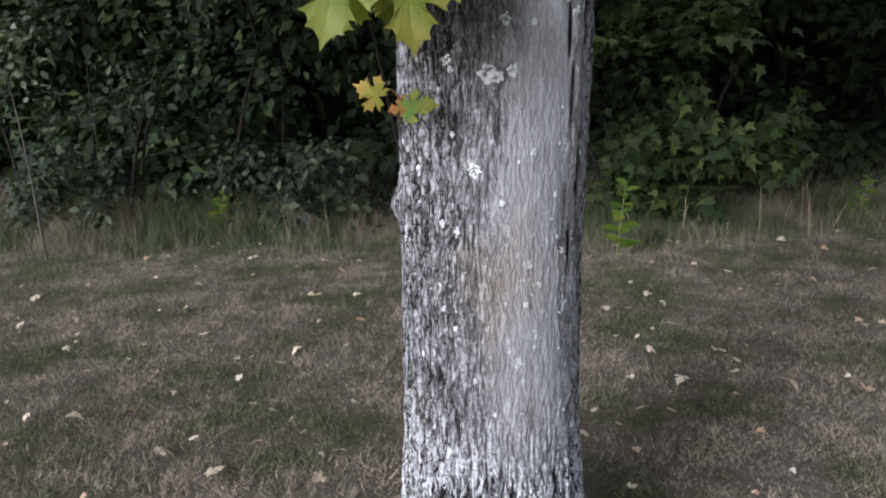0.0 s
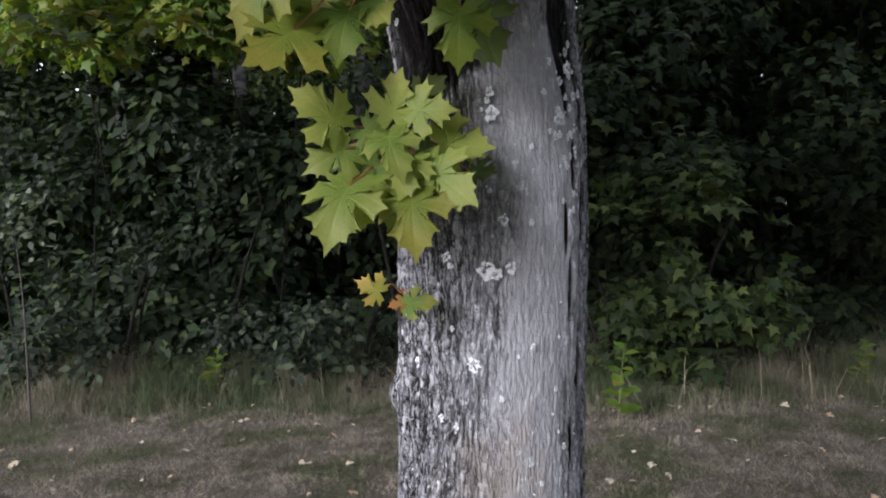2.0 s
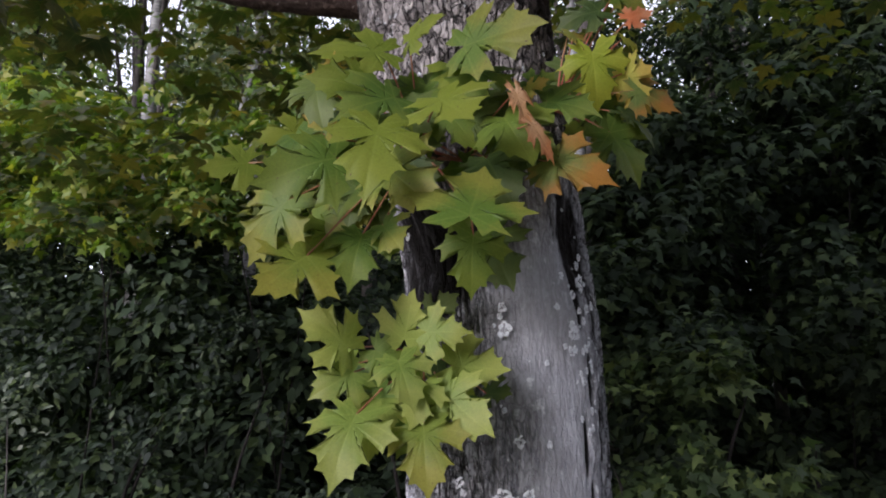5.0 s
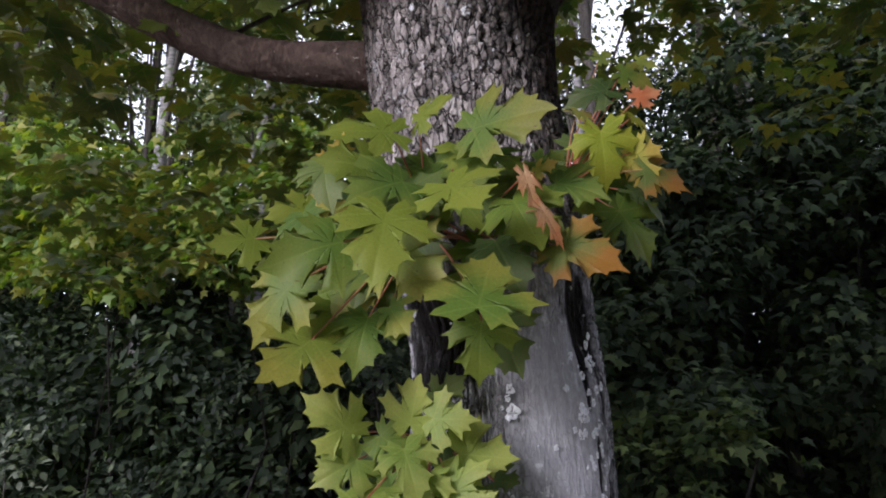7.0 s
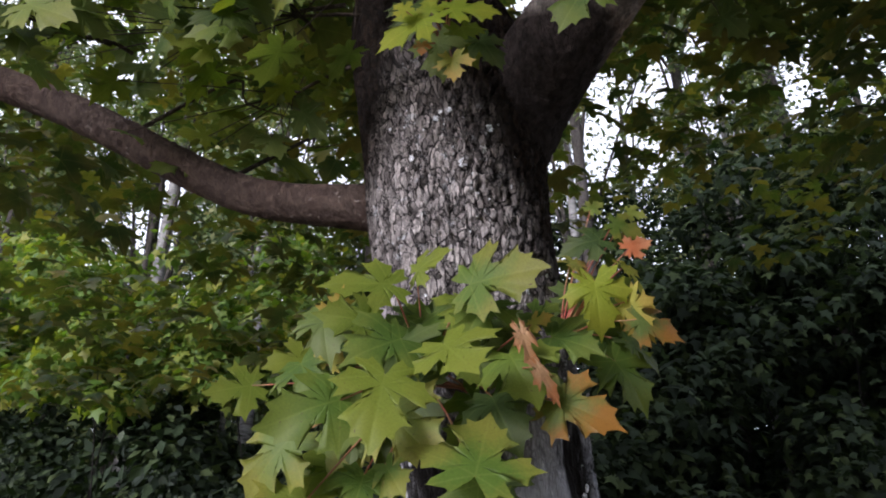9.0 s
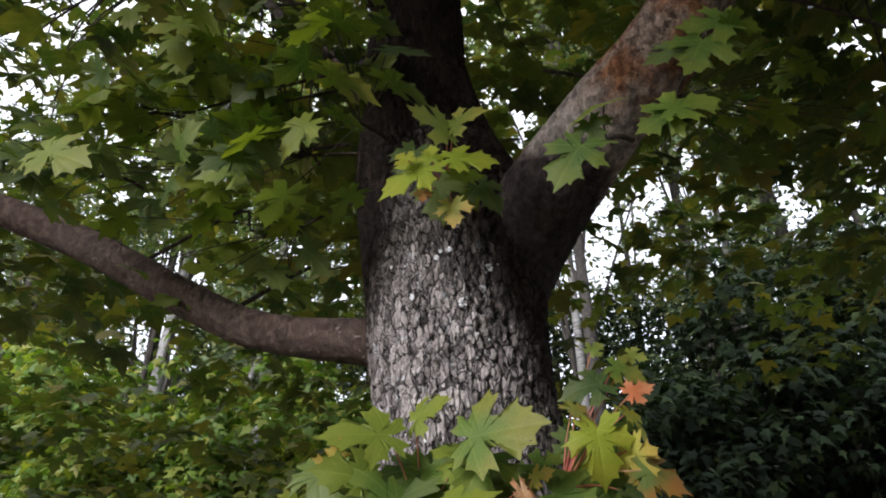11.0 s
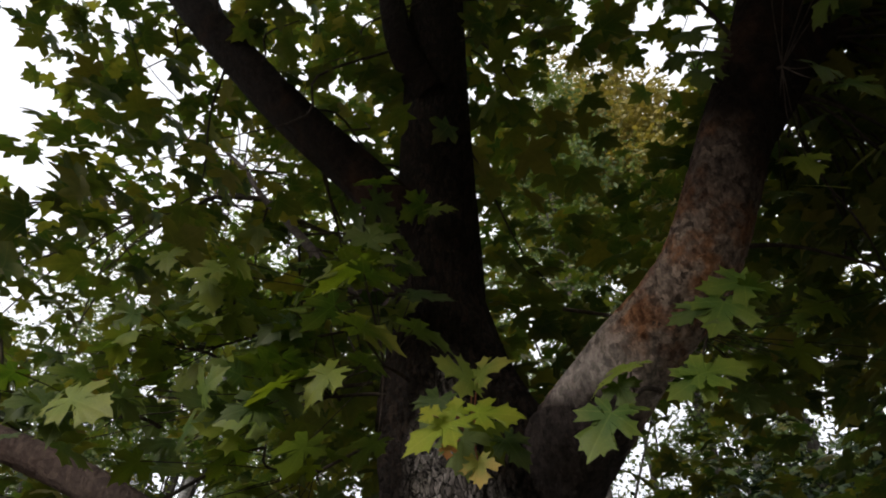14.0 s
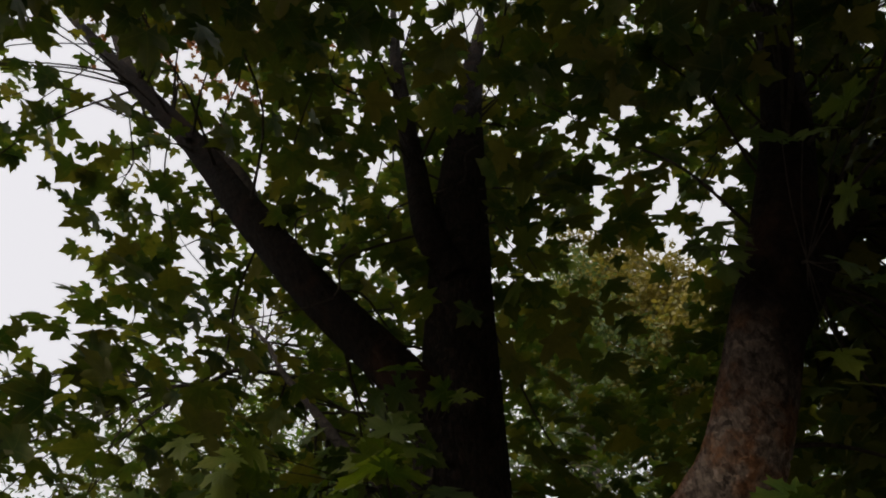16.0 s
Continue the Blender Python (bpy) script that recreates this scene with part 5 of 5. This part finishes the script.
p = np.array([-2.05, 1.05, 7.35]) + rng.normal(0, 1, (m, 3)) * [0.42, 0.3, 0.35]
part("crown", scatter("crown", CANOPY_SHAPE, p, rng.normal(0, 1, (m, 3)), rng.normal(0, 0.4, (m, 3)) + [0, 0, 1], rng.uniform(0.05, 0.1, m), RUST_LEAF), maple, "tuft of rust-red leaves", "stuff")

# twigs from the limbs to some of the sprays
limb_pts = np.vstack([np.vstack([a + (b - a) * s for s in np.linspace(0, 1, 5)]) for l, _ in BOUGHS.values() for a, b in zip(np.array(l)[1:-1], np.array(l)[2:])])
verts, faces, count = [], [], 0
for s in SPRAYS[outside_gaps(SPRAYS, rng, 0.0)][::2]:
    d = np.linalg.norm(limb_pts - s, axis=1)
    q = limb_pts[np.argsort(d)[int(rng.integers(12))]]
    if d.min() > 1.3 or d.min() < 0.2:
        continue
    line = [q, q + (s - q) * 0.35 + np.array([0, 0, 0.1 * d.min()]) + rng.normal(0, 0.05, 3), q + (s - q) * 0.7 + rng.normal(0, 0.06, 3), s]
    tm = tube("twig", line, [0.004 + 0.004 * d.min(), 0.005, 0.004, 0.002], TWIG_BARK, 5, 4)
    co = np.zeros(len(tm.vertices) * 3, np.float32)
    tm.vertices.foreach_get("co", co)
    fi = np.zeros(len(tm.loops), np.int32)
    tm.loops.foreach_get("vertex_index", fi)
    verts.append(co.reshape(-1, 3))
    faces.append(fi.reshape(-1, 4) + count)
    count += len(tm.vertices)
    bpy.data.meshes.remove(tm)
part("twig", mesh_of("twig", np.vstack(verts), np.vstack(faces), TWIG_BARK, smooth=True, attribute=np.full(count, 0.6)), maple, "thin dark twigs", "stuff")


# ---- thicket and woodland behind ----
def hollows(p, scale, seed):
    """Uneven openings through foliage, 0 to 1."""
    x, y, z = p.T * scale
    n = 0.62 * smooth_noise(x + 0.5 * y + 90, z * 1.15 + 90, seed) + 0.38 * smooth_noise(2.3 * x - 0.7 * y + 90, 2.3 * z + 90, seed + 1)
    return n


def foliage(rng, centres, radii, per, shape, size, mat, droop=0.3, at=(0, 0, 0), hollow=0.0, closed=False):
    """Leaves gathered on the outside of many uneven clumps."""
    c, r = np.repeat(centres, per, 0), np.repeat(radii, per, 0)
    m = len(c)
    d = unit(rng.normal(0, 1, (m, 3)))
    p = c + d * (r * (0.45 + 0.6 * rng.random(m)))[:, None] * [1, 1, 0.8]
    # thinned along the camera's sight lines to the sky
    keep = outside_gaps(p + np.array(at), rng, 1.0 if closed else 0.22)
    if hollow:
        keep &= hollows(p + np.array(at), 1.4, 51) > hollow + rng.normal(0, 0.05, m)
    p, d, m = p[keep], d[keep], int(keep.sum())
    tip = d + rng.normal(0, 0.5, (m, 3)) - [0, 0, droop]
    nrm = d * 0.5 + rng.normal(0, 0.45, (m, 3)) + [0, -0.25, 0.7]
    return scatter("crown", shape, p, tip, nrm, rng.uniform(*size, m), mat)


def shrub(rng, x, y, wide, deep, low, high, clumps, per, clump_r, shape, size, mat, label, name="shrub", stems=6, stem_mat=None, stem_r=0.02, category="shrub", group="thicket shrubs", hollow=0.0):
    ob = base(name, (x, y, 0), label, category, group)
    q = unit(rng.normal(0, 1, (clumps, 3))) * (rng.random(clumps) ** 0.4)[:, None]
    c = q * [wide, deep, (high - low) / 2] + [0, 0, (high + low) / 2]
    if low < 0.3:
        c[::4, 2] = rng.uniform(0.1, 0.7, len(c[::4]))
    c[:, 2] = np.maximum(c[:, 2], 0.12)
    part("crown", foliage(rng, c, rng.uniform(0.6, 1.3, clumps) * clump_r, per, shape, size, mat, at=(x, y, 0), hollow=hollow), ob, "", "stuff")
    for i in range(stems):
        e = c[int(rng.integers(clumps))]
        s = np.array([rng.normal(0, 0.15), rng.normal(0, 0.12), -0.03])
        part("stem", tube("stem", [s, 0.45 * (s + e) + [0, 0, 0.25], e], [stem_r, stem_r * 0.7, stem_r * 0.3], stem_mat or SHRUB_BARK, 7, 5), ob)
    return ob


def tree(rng, x, y, high, wide, low, clumps, per, clump_r, size, mat, bark, r, label, lean=0.0, name="tree", shape=SMALL, closed=False):
    ob = base(name, (x, y, 0), label, "tree", "woodland trees")
    line = [(0, 0, -0.05), (lean * 0.3, 0.05, high * 0.3), (lean * 0.7, 0.1, high * 0.65), (lean, 0.1, high * 0.97)]
    part("trunk", tube("trunk", line, [r, r * 0.85, r * 0.6, r * 0.15], bark, 12, 8), ob)
    q = unit(rng.normal(0, 1, (clumps, 3))) * (rng.random(clumps) ** 0.45)[:, None]
    c = q * [wide, wide * 0.8, (high - low) / 2] + [lean * 0.7, 0.1, (high + low) / 2]
    part("crown", foliage(rng, c, rng.uniform(0.5, 1.3, clumps) * clump_r, per, shape, size, mat, at=(x, y, 0), closed=closed), ob, "", "stuff")
    for i in range(7):
        e = c[int(rng.integers(clumps))]
        s = np.array([lean * 0.4, 0.06, max(low * 0.6, 0.55 * e[2])])
        part("branch", tube("branch", [s, 0.5 * (s + e) + [0, 0, 0.15], e], [r * 0.3, r * 0.2, 0.012], WOOD_BARK, 6, 4), ob)
    return ob


rng = np.random.default_rng(33)
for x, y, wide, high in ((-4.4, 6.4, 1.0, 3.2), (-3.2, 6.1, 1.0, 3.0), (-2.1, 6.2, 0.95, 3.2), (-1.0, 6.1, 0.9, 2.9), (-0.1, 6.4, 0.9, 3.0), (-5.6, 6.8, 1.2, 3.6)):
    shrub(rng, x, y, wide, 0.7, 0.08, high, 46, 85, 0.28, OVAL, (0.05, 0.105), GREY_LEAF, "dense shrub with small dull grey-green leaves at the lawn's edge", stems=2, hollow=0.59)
for x, y, wide, high in ((1.1, 6.2, 0.5, 2.0), (1.75, 6.0, 0.5, 2.5)):
    shrub(rng, x, y, wide, 0.5, 0.1, high, 34, 60, 0.24, LOBED, (0.08, 0.15), MID_LEAF, "young maple shrub with mid-green leaves at the lawn's edge", stems=2, hollow=0.46)
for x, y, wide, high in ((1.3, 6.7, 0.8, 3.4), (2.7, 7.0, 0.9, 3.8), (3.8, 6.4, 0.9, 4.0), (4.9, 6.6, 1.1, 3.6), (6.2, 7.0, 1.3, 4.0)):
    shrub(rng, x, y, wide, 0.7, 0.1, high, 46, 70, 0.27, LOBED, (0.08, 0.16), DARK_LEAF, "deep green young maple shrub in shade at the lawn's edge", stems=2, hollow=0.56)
for x, y, wide, low, high in ((-3.6, 6.6, 1.2, 2.8, 4.7), (-1.8, 6.7, 1.1, 2.8, 4.5), (-5.4, 7.2, 1.3, 3.1, 5.3), (-0.2, 7.4, 0.9, 2.9, 4.7)):
    shrub(rng, x, y, wide, 0.7, low, high, 50, 64, 0.32, LOBED, (0.09, 0.16), BRIGHT_LEAF, "yellow-green young maple rising behind the shrubs", "sapling", 2, stem_r=0.012, category="sapling", group="young maples")
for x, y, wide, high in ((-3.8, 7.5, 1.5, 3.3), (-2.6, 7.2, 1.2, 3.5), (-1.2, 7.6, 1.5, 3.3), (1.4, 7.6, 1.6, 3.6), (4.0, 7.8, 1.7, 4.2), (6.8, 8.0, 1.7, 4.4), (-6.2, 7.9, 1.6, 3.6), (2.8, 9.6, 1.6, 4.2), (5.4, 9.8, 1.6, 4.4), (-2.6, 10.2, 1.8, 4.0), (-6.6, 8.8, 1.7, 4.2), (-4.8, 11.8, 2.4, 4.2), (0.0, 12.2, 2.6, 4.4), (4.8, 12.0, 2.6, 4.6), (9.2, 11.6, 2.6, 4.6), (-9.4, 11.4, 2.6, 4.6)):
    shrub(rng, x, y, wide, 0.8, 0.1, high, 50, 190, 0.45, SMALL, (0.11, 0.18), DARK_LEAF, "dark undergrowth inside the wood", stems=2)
EDGE_TREES = [
    (-2.92, 8.3, 10.5, 1.9, 4.6, 0.1, BIRCH, WOOD_LEAF, 0.09), (1.08, 8.3, 11.5, 1.9, 6.0, 0.1, BIRCH, WOOD_LEAF, 0.075), (3.35, 9.2, 11, 1.9, 4.4, 0.3, BIRCH, WOOD_LEAF, 0.08),
    (-5.0, 9.5, 10, 2.2, 3.6, -0.2, WOOD_BARK, WOOD_LEAF, 0.12), (5.4, 9.2, 10, 2.1, 3.4, 0.2, WOOD_BARK, DARK_LEAF, 0.12), (-0.6, 10.5, 11, 2.0, 4.2, 0.1, WOOD_BARK, WOOD_LEAF, 0.11),
    (-8.2, 11, 11, 2.6, 3.0, 0.3, WOOD_BARK, WOOD_LEAF, 0.14), (8.2, 10.5, 12, 2.6, 3.0, 0.0, WOOD_BARK, DARK_LEAF, 0.14), (2.6, 12.5, 12, 2.4, 4.4, 0.3, WOOD_BARK, WOOD_LEAF, 0.12),
]
INNER_TREES = [
    (-3.6, 13, 12, 2.4, 4.0, -0.3, BIRCH, WOOD_LEAF, 0.1), (6.0, 13.5, 13, 2.6, 4.0, 0.3, WOOD_BARK, DARK_LEAF, 0.14), (-11.5, 12.5, 12, 3.0, 3.0, 0.2, WOOD_BARK, WOOD_LEAF, 0.15), (11.5, 12.5, 12, 3.0, 3.0, 0.2, WOOD_BARK, DARK_LEAF, 0.15),
    (-1.9, 10.2, 8.5, 1.9, 2.0, 0.1, WOOD_BARK, WOOD_LEAF, 0.1), (1.0, 11.2, 8, 1.9, 2.0, 0.1, WOOD_BARK, DARK_LEAF, 0.1), (3.2, 10.4, 8.5, 2.0, 2.0, 0.1, WOOD_BARK, DARK_LEAF, 0.1),
    (5.6, 11.0, 8.5, 2.0, 2.0, -0.1, WOOD_BARK, DARK_LEAF, 0.1), (-4.6, 11.2, 8, 2.0, 1.8, 0.1, WOOD_BARK, WOOD_LEAF, 0.1), (-7.2, 9.6, 8, 2.0, 1.8, 0.1, WOOD_BARK, WOOD_LEAF, 0.1), (7.6, 9.0, 8.5, 2.0, 1.8, 0.1, WOOD_BARK, DARK_LEAF, 0.1),
]
TALL_TREES = [
    (3.0, 9.3, 19.0, 2.5, 10.0, 0.1, WOOD_BARK, GOLD_LEAF, 0.09), (1.2, 8.0, 16.5, 1.6, 9.0, 0.1, WOOD_BARK, WOOD_LEAF, 0.09), (4.6, 9.4, 16.5, 2.0, 7.5, -0.2, WOOD_BARK, WOOD_LEAF, 0.13), (-4.4, 8.4, 14, 1.8, 7.0, 0.2, BIRCH, BRIGHT_LEAF, 0.11), (-1.6, 9.4, 13.5, 1.8, 7.5, -0.2, WOOD_BARK, WOOD_LEAF, 0.12), (-7.0, 9.0, 12.5, 2.0, 6.0, 0.1, WOOD_BARK, WOOD_LEAF, 0.12),
]
for x, y, high, wide, low, lean, bark, mat, r in EDGE_TREES + INNER_TREES + TALL_TREES:
    tree(rng, x, y, high, wide, low, 90, 420 if mat is GOLD_LEAF else 130, 0.62, (0.1, 0.18) if mat is GOLD_LEAF else (0.07, 0.13), mat, bark, r,
         "slender white-barked birch with loose small-leaved crown" if bark is BIRCH else "tall leafy tree of the wood behind the lawn", lean, "birch" if bark is BIRCH else "tree", closed=mat is GOLD_LEAF)
# loose crowns through which the sky shows
for x, y, high, low in ((-6.4, 8.0, 12.5, 4.6), (-4.9, 8.9, 13.0, 5.0)):
    tree(rng, x, y, high, 1.7, low, 70, 36, 0.6, (0.06, 0.11), WOOD_LEAF, WOOD_BARK, 0.06, "thin tree with a loose small-leaved crown", 0.2, closed=True)

for x, y, wide, low, high in ((1.9, 7.5, 0.8, 2.2, 4.6), (3.2, 7.4, 1.1, 2.4, 6.6), (4.6, 7.5, 1.2, 2.2, 6.8), (6.0, 7.8, 1.3, 2.2, 6.8)):
    shrub(rng, x, y, wide, 0.7, low, high, 64, 70, 0.38, LOBED, (0.1, 0.17), DARK_LEAF, "deep green young maple in the shade of the wood", "sapling", 2, stem_r=0.012, category="sapling", group="young maples")

# the wood goes on behind; an unseen leaf belt is added to block low sky light
def far_woods(x, y, high, n, size, label):
    p = np.stack([rng.uniform(*x, n), rng.uniform(*y, n), rng.random(n) ** 1.15 * high], -1)
    p[:, 2] *= 0.75 + 0.5 * smooth_noise(p[:, 0] * 0.45 + 60, p[:, 1] * 0.3 + 60, 31)
    woods = new("far_woods", scatter("far_woods", SMALL, p, rng.normal(0, 1, (n, 3)), rng.normal(0, 0.6, (n, 3)) + [0, -0.4, 0.7], rng.uniform(*size, n), DARK_LEAF))
    tagged(woods, label, "woods", kind="stuff")


far_woods((-26, 26), (13.5, 17), 7.0, 140000, (0.2, 0.38), "deep green mass of the wood beyond")
far_woods((-2, 30), (-20, -14), 9.0, 24000, (0.5, 0.9), "unseen belt of leaves added to block low sky light")

# slim pale stem with a few grey leaves at the lawn's edge
shrub(rng, -3.32, 5.25, 0.17, 0.14, 1.0, 1.75, 9, 10, 0.12, OVAL, (0.045, 0.08), ASPEN_LEAF, "slim young aspen with pale stem and grey leaves", "aspen_sapling", 1, BIRCH, 0.009, "sapling", "young maples")


def dead_sapling():
    ob = base("dead_sapling", (-3.0, 7.8, 0), "bare pale dead sapling leaning among the shrubs", "sapling")
    part("stem", tube("stem", [(-0.05, 0, -0.05), (0.02, 0, 2.6), (0.134, 0, 4.571), (0.283, 0, 5.207), (0.375, 0, 5.608)], [0.05, 0.042, 0.036, 0.03, 0.02], BIRCH, 8, 6), ob)
    part("branch", tube("branch", [(0.33, 0, 5.4), (0.47, 0.02, 5.58), (0.63, 0, 5.545), (0.64, 0, 5.35)], [0.018, 0.016, 0.013, 0.006], BIRCH, 7, 5), ob)
    part("branch", tube("branch", [(0.3, 0, 5.28), (0.2, 0, 5.55), (0.15, 0, 5.822), (0.2, 0, 6.2)], [0.02, 0.018, 0.014, 0.006], BIRCH, 7, 5), ob)


dead_sapling()


# ---- fallen leaves, weeds ----
FALLEN_PLACES = [
    (-1.19, 5.0), (1.59, 5.43), (1.68, 5.31), (2.56, 5.57), (2.08, 5.41), (0.93, 4.26), (0.66, 4.02), (0.78, 4.01), (0.98, 4.12), (0.93, 3.73), (0.76, 3.38),
    (0.84, 3.08), (0.61, 2.79), (0.38, 2.59), (-0.79, 4.21), (-1.02, 4.25), (-1.83, 4.42), (-2.12, 5.97), (-1.0, 4.75), (-0.67, 3.8), (-1.44, 3.54), (-2.29, 3.8),
    (-2.58, 3.77), (-2.85, 4.29), (-0.94, 3.23), (-0.81, 2.75), (-1.12, 2.45), (-0.88, 2.31), (-0.49, 2.28), (-0.48, 2.45), (-1.61, 2.68), (-0.9, 3.41), (1.5, 4.64),
    (1.08, 3.14), (1.52, 2.98), (1.25, 3.06), (1.07, 3.38), (2.26, 5.13), (1.31, 5.45), (-1.4, 2.75), (-0.42, 2.99), (0.91, 5.35), (0.84, 4.75), (-1.06, 3.06),
]
FALLEN_MESHES = [mesh_of("fallen_leaf", maple_shape(2, b, w, 60 + i)[0], maple_shape(2, b, w, 60 + i)[1], FALLEN, maple_shape(2, b, w, 60 + i)[0][:, :2]) for i, (b, w) in enumerate(((0.25, 0.14), (0.45, 0.2), (-0.35, 0.16), (0.8, 0.3)))]
rng = np.random.default_rng(44)
spots = list(FALLEN_PLACES)
while len(spots) < 190:
    y = rng.uniform(2.1, 5.6)
    spots.append((0.05 + rng.uniform(-0.5, 0.5) * (1.2 + 1.3 * y), y))
for i, (x, y) in enumerate(spots):
    if math.hypot(x - 0.07, y - 1.8) < 0.4:
        continue
    s = rng.uniform(0.04, 0.075) if i < len(FALLEN_PLACES) else rng.uniform(0.02, 0.045)
    ob = new("fallen_leaf", FALLEN_MESHES[int(rng.integers(4))])
    z = float(ground_height(np.array(x), np.array(y))) + 0.03
    ob.matrix_basis = pose(x, y, z, rng.uniform(-25, 25), rng.uniform(-25, 25), rng.uniform(0, 360)) @ Matrix.Diagonal((s, s, s, 1))
    tagged(ob, "pale curled fallen leaf lying on the dry grass", "leaf", "fallen leaves")


straw = new("straw", tube("straw", [(1.329, 3.938, 0.035), (1.44, 3.953, 0.04), (1.537, 3.921, 0.035)], [0.003, 0.003, 0.002], TALL, 6, 4))
tagged(straw, "pale dry straw lying on the lawn", "straw")


def weed(x, y, high, rng):
    ob = base("weed", (x, y, 0), "bright green leafy weed at the lawn's edge", "weed", "weeds")
    part("stalk", tube("stalk", [(0, 0, -0.02), (0.02, 0, high * 0.5), (0.05, 0.01, high)], [0.005, 0.004, 0.002], GREEN_STALK, 6, 4), ob)
    n = 15
    k = np.linspace(0.15, 1, n)
    a = np.arange(n) * 2.4
    p = np.stack([0.05 * k, 0 * k, k * high], -1)
    tip = np.stack([np.cos(a), np.sin(a), 0 * a + 0.2], -1)
    nrm = np.stack([-0.3 * np.cos(a), -0.3 * np.sin(a) - 0.3, 0 * a + 1], -1)
    part("foliage", scatter("foliage", OVAL, p, tip, nrm, rng.uniform(0.1, 0.16, n) * (1.2 - 0.5 * k), BRIGHT_LEAF), ob, "", "stuff")


rng = np.random.default_rng(9)
for x, y, h in ((0.87, 5.05, 0.5), (-2.3, 5.9, 0.35), (-0.6, 6.0, 0.4), (2.9, 6.0, 0.35)):
    weed(x, y, h, rng)
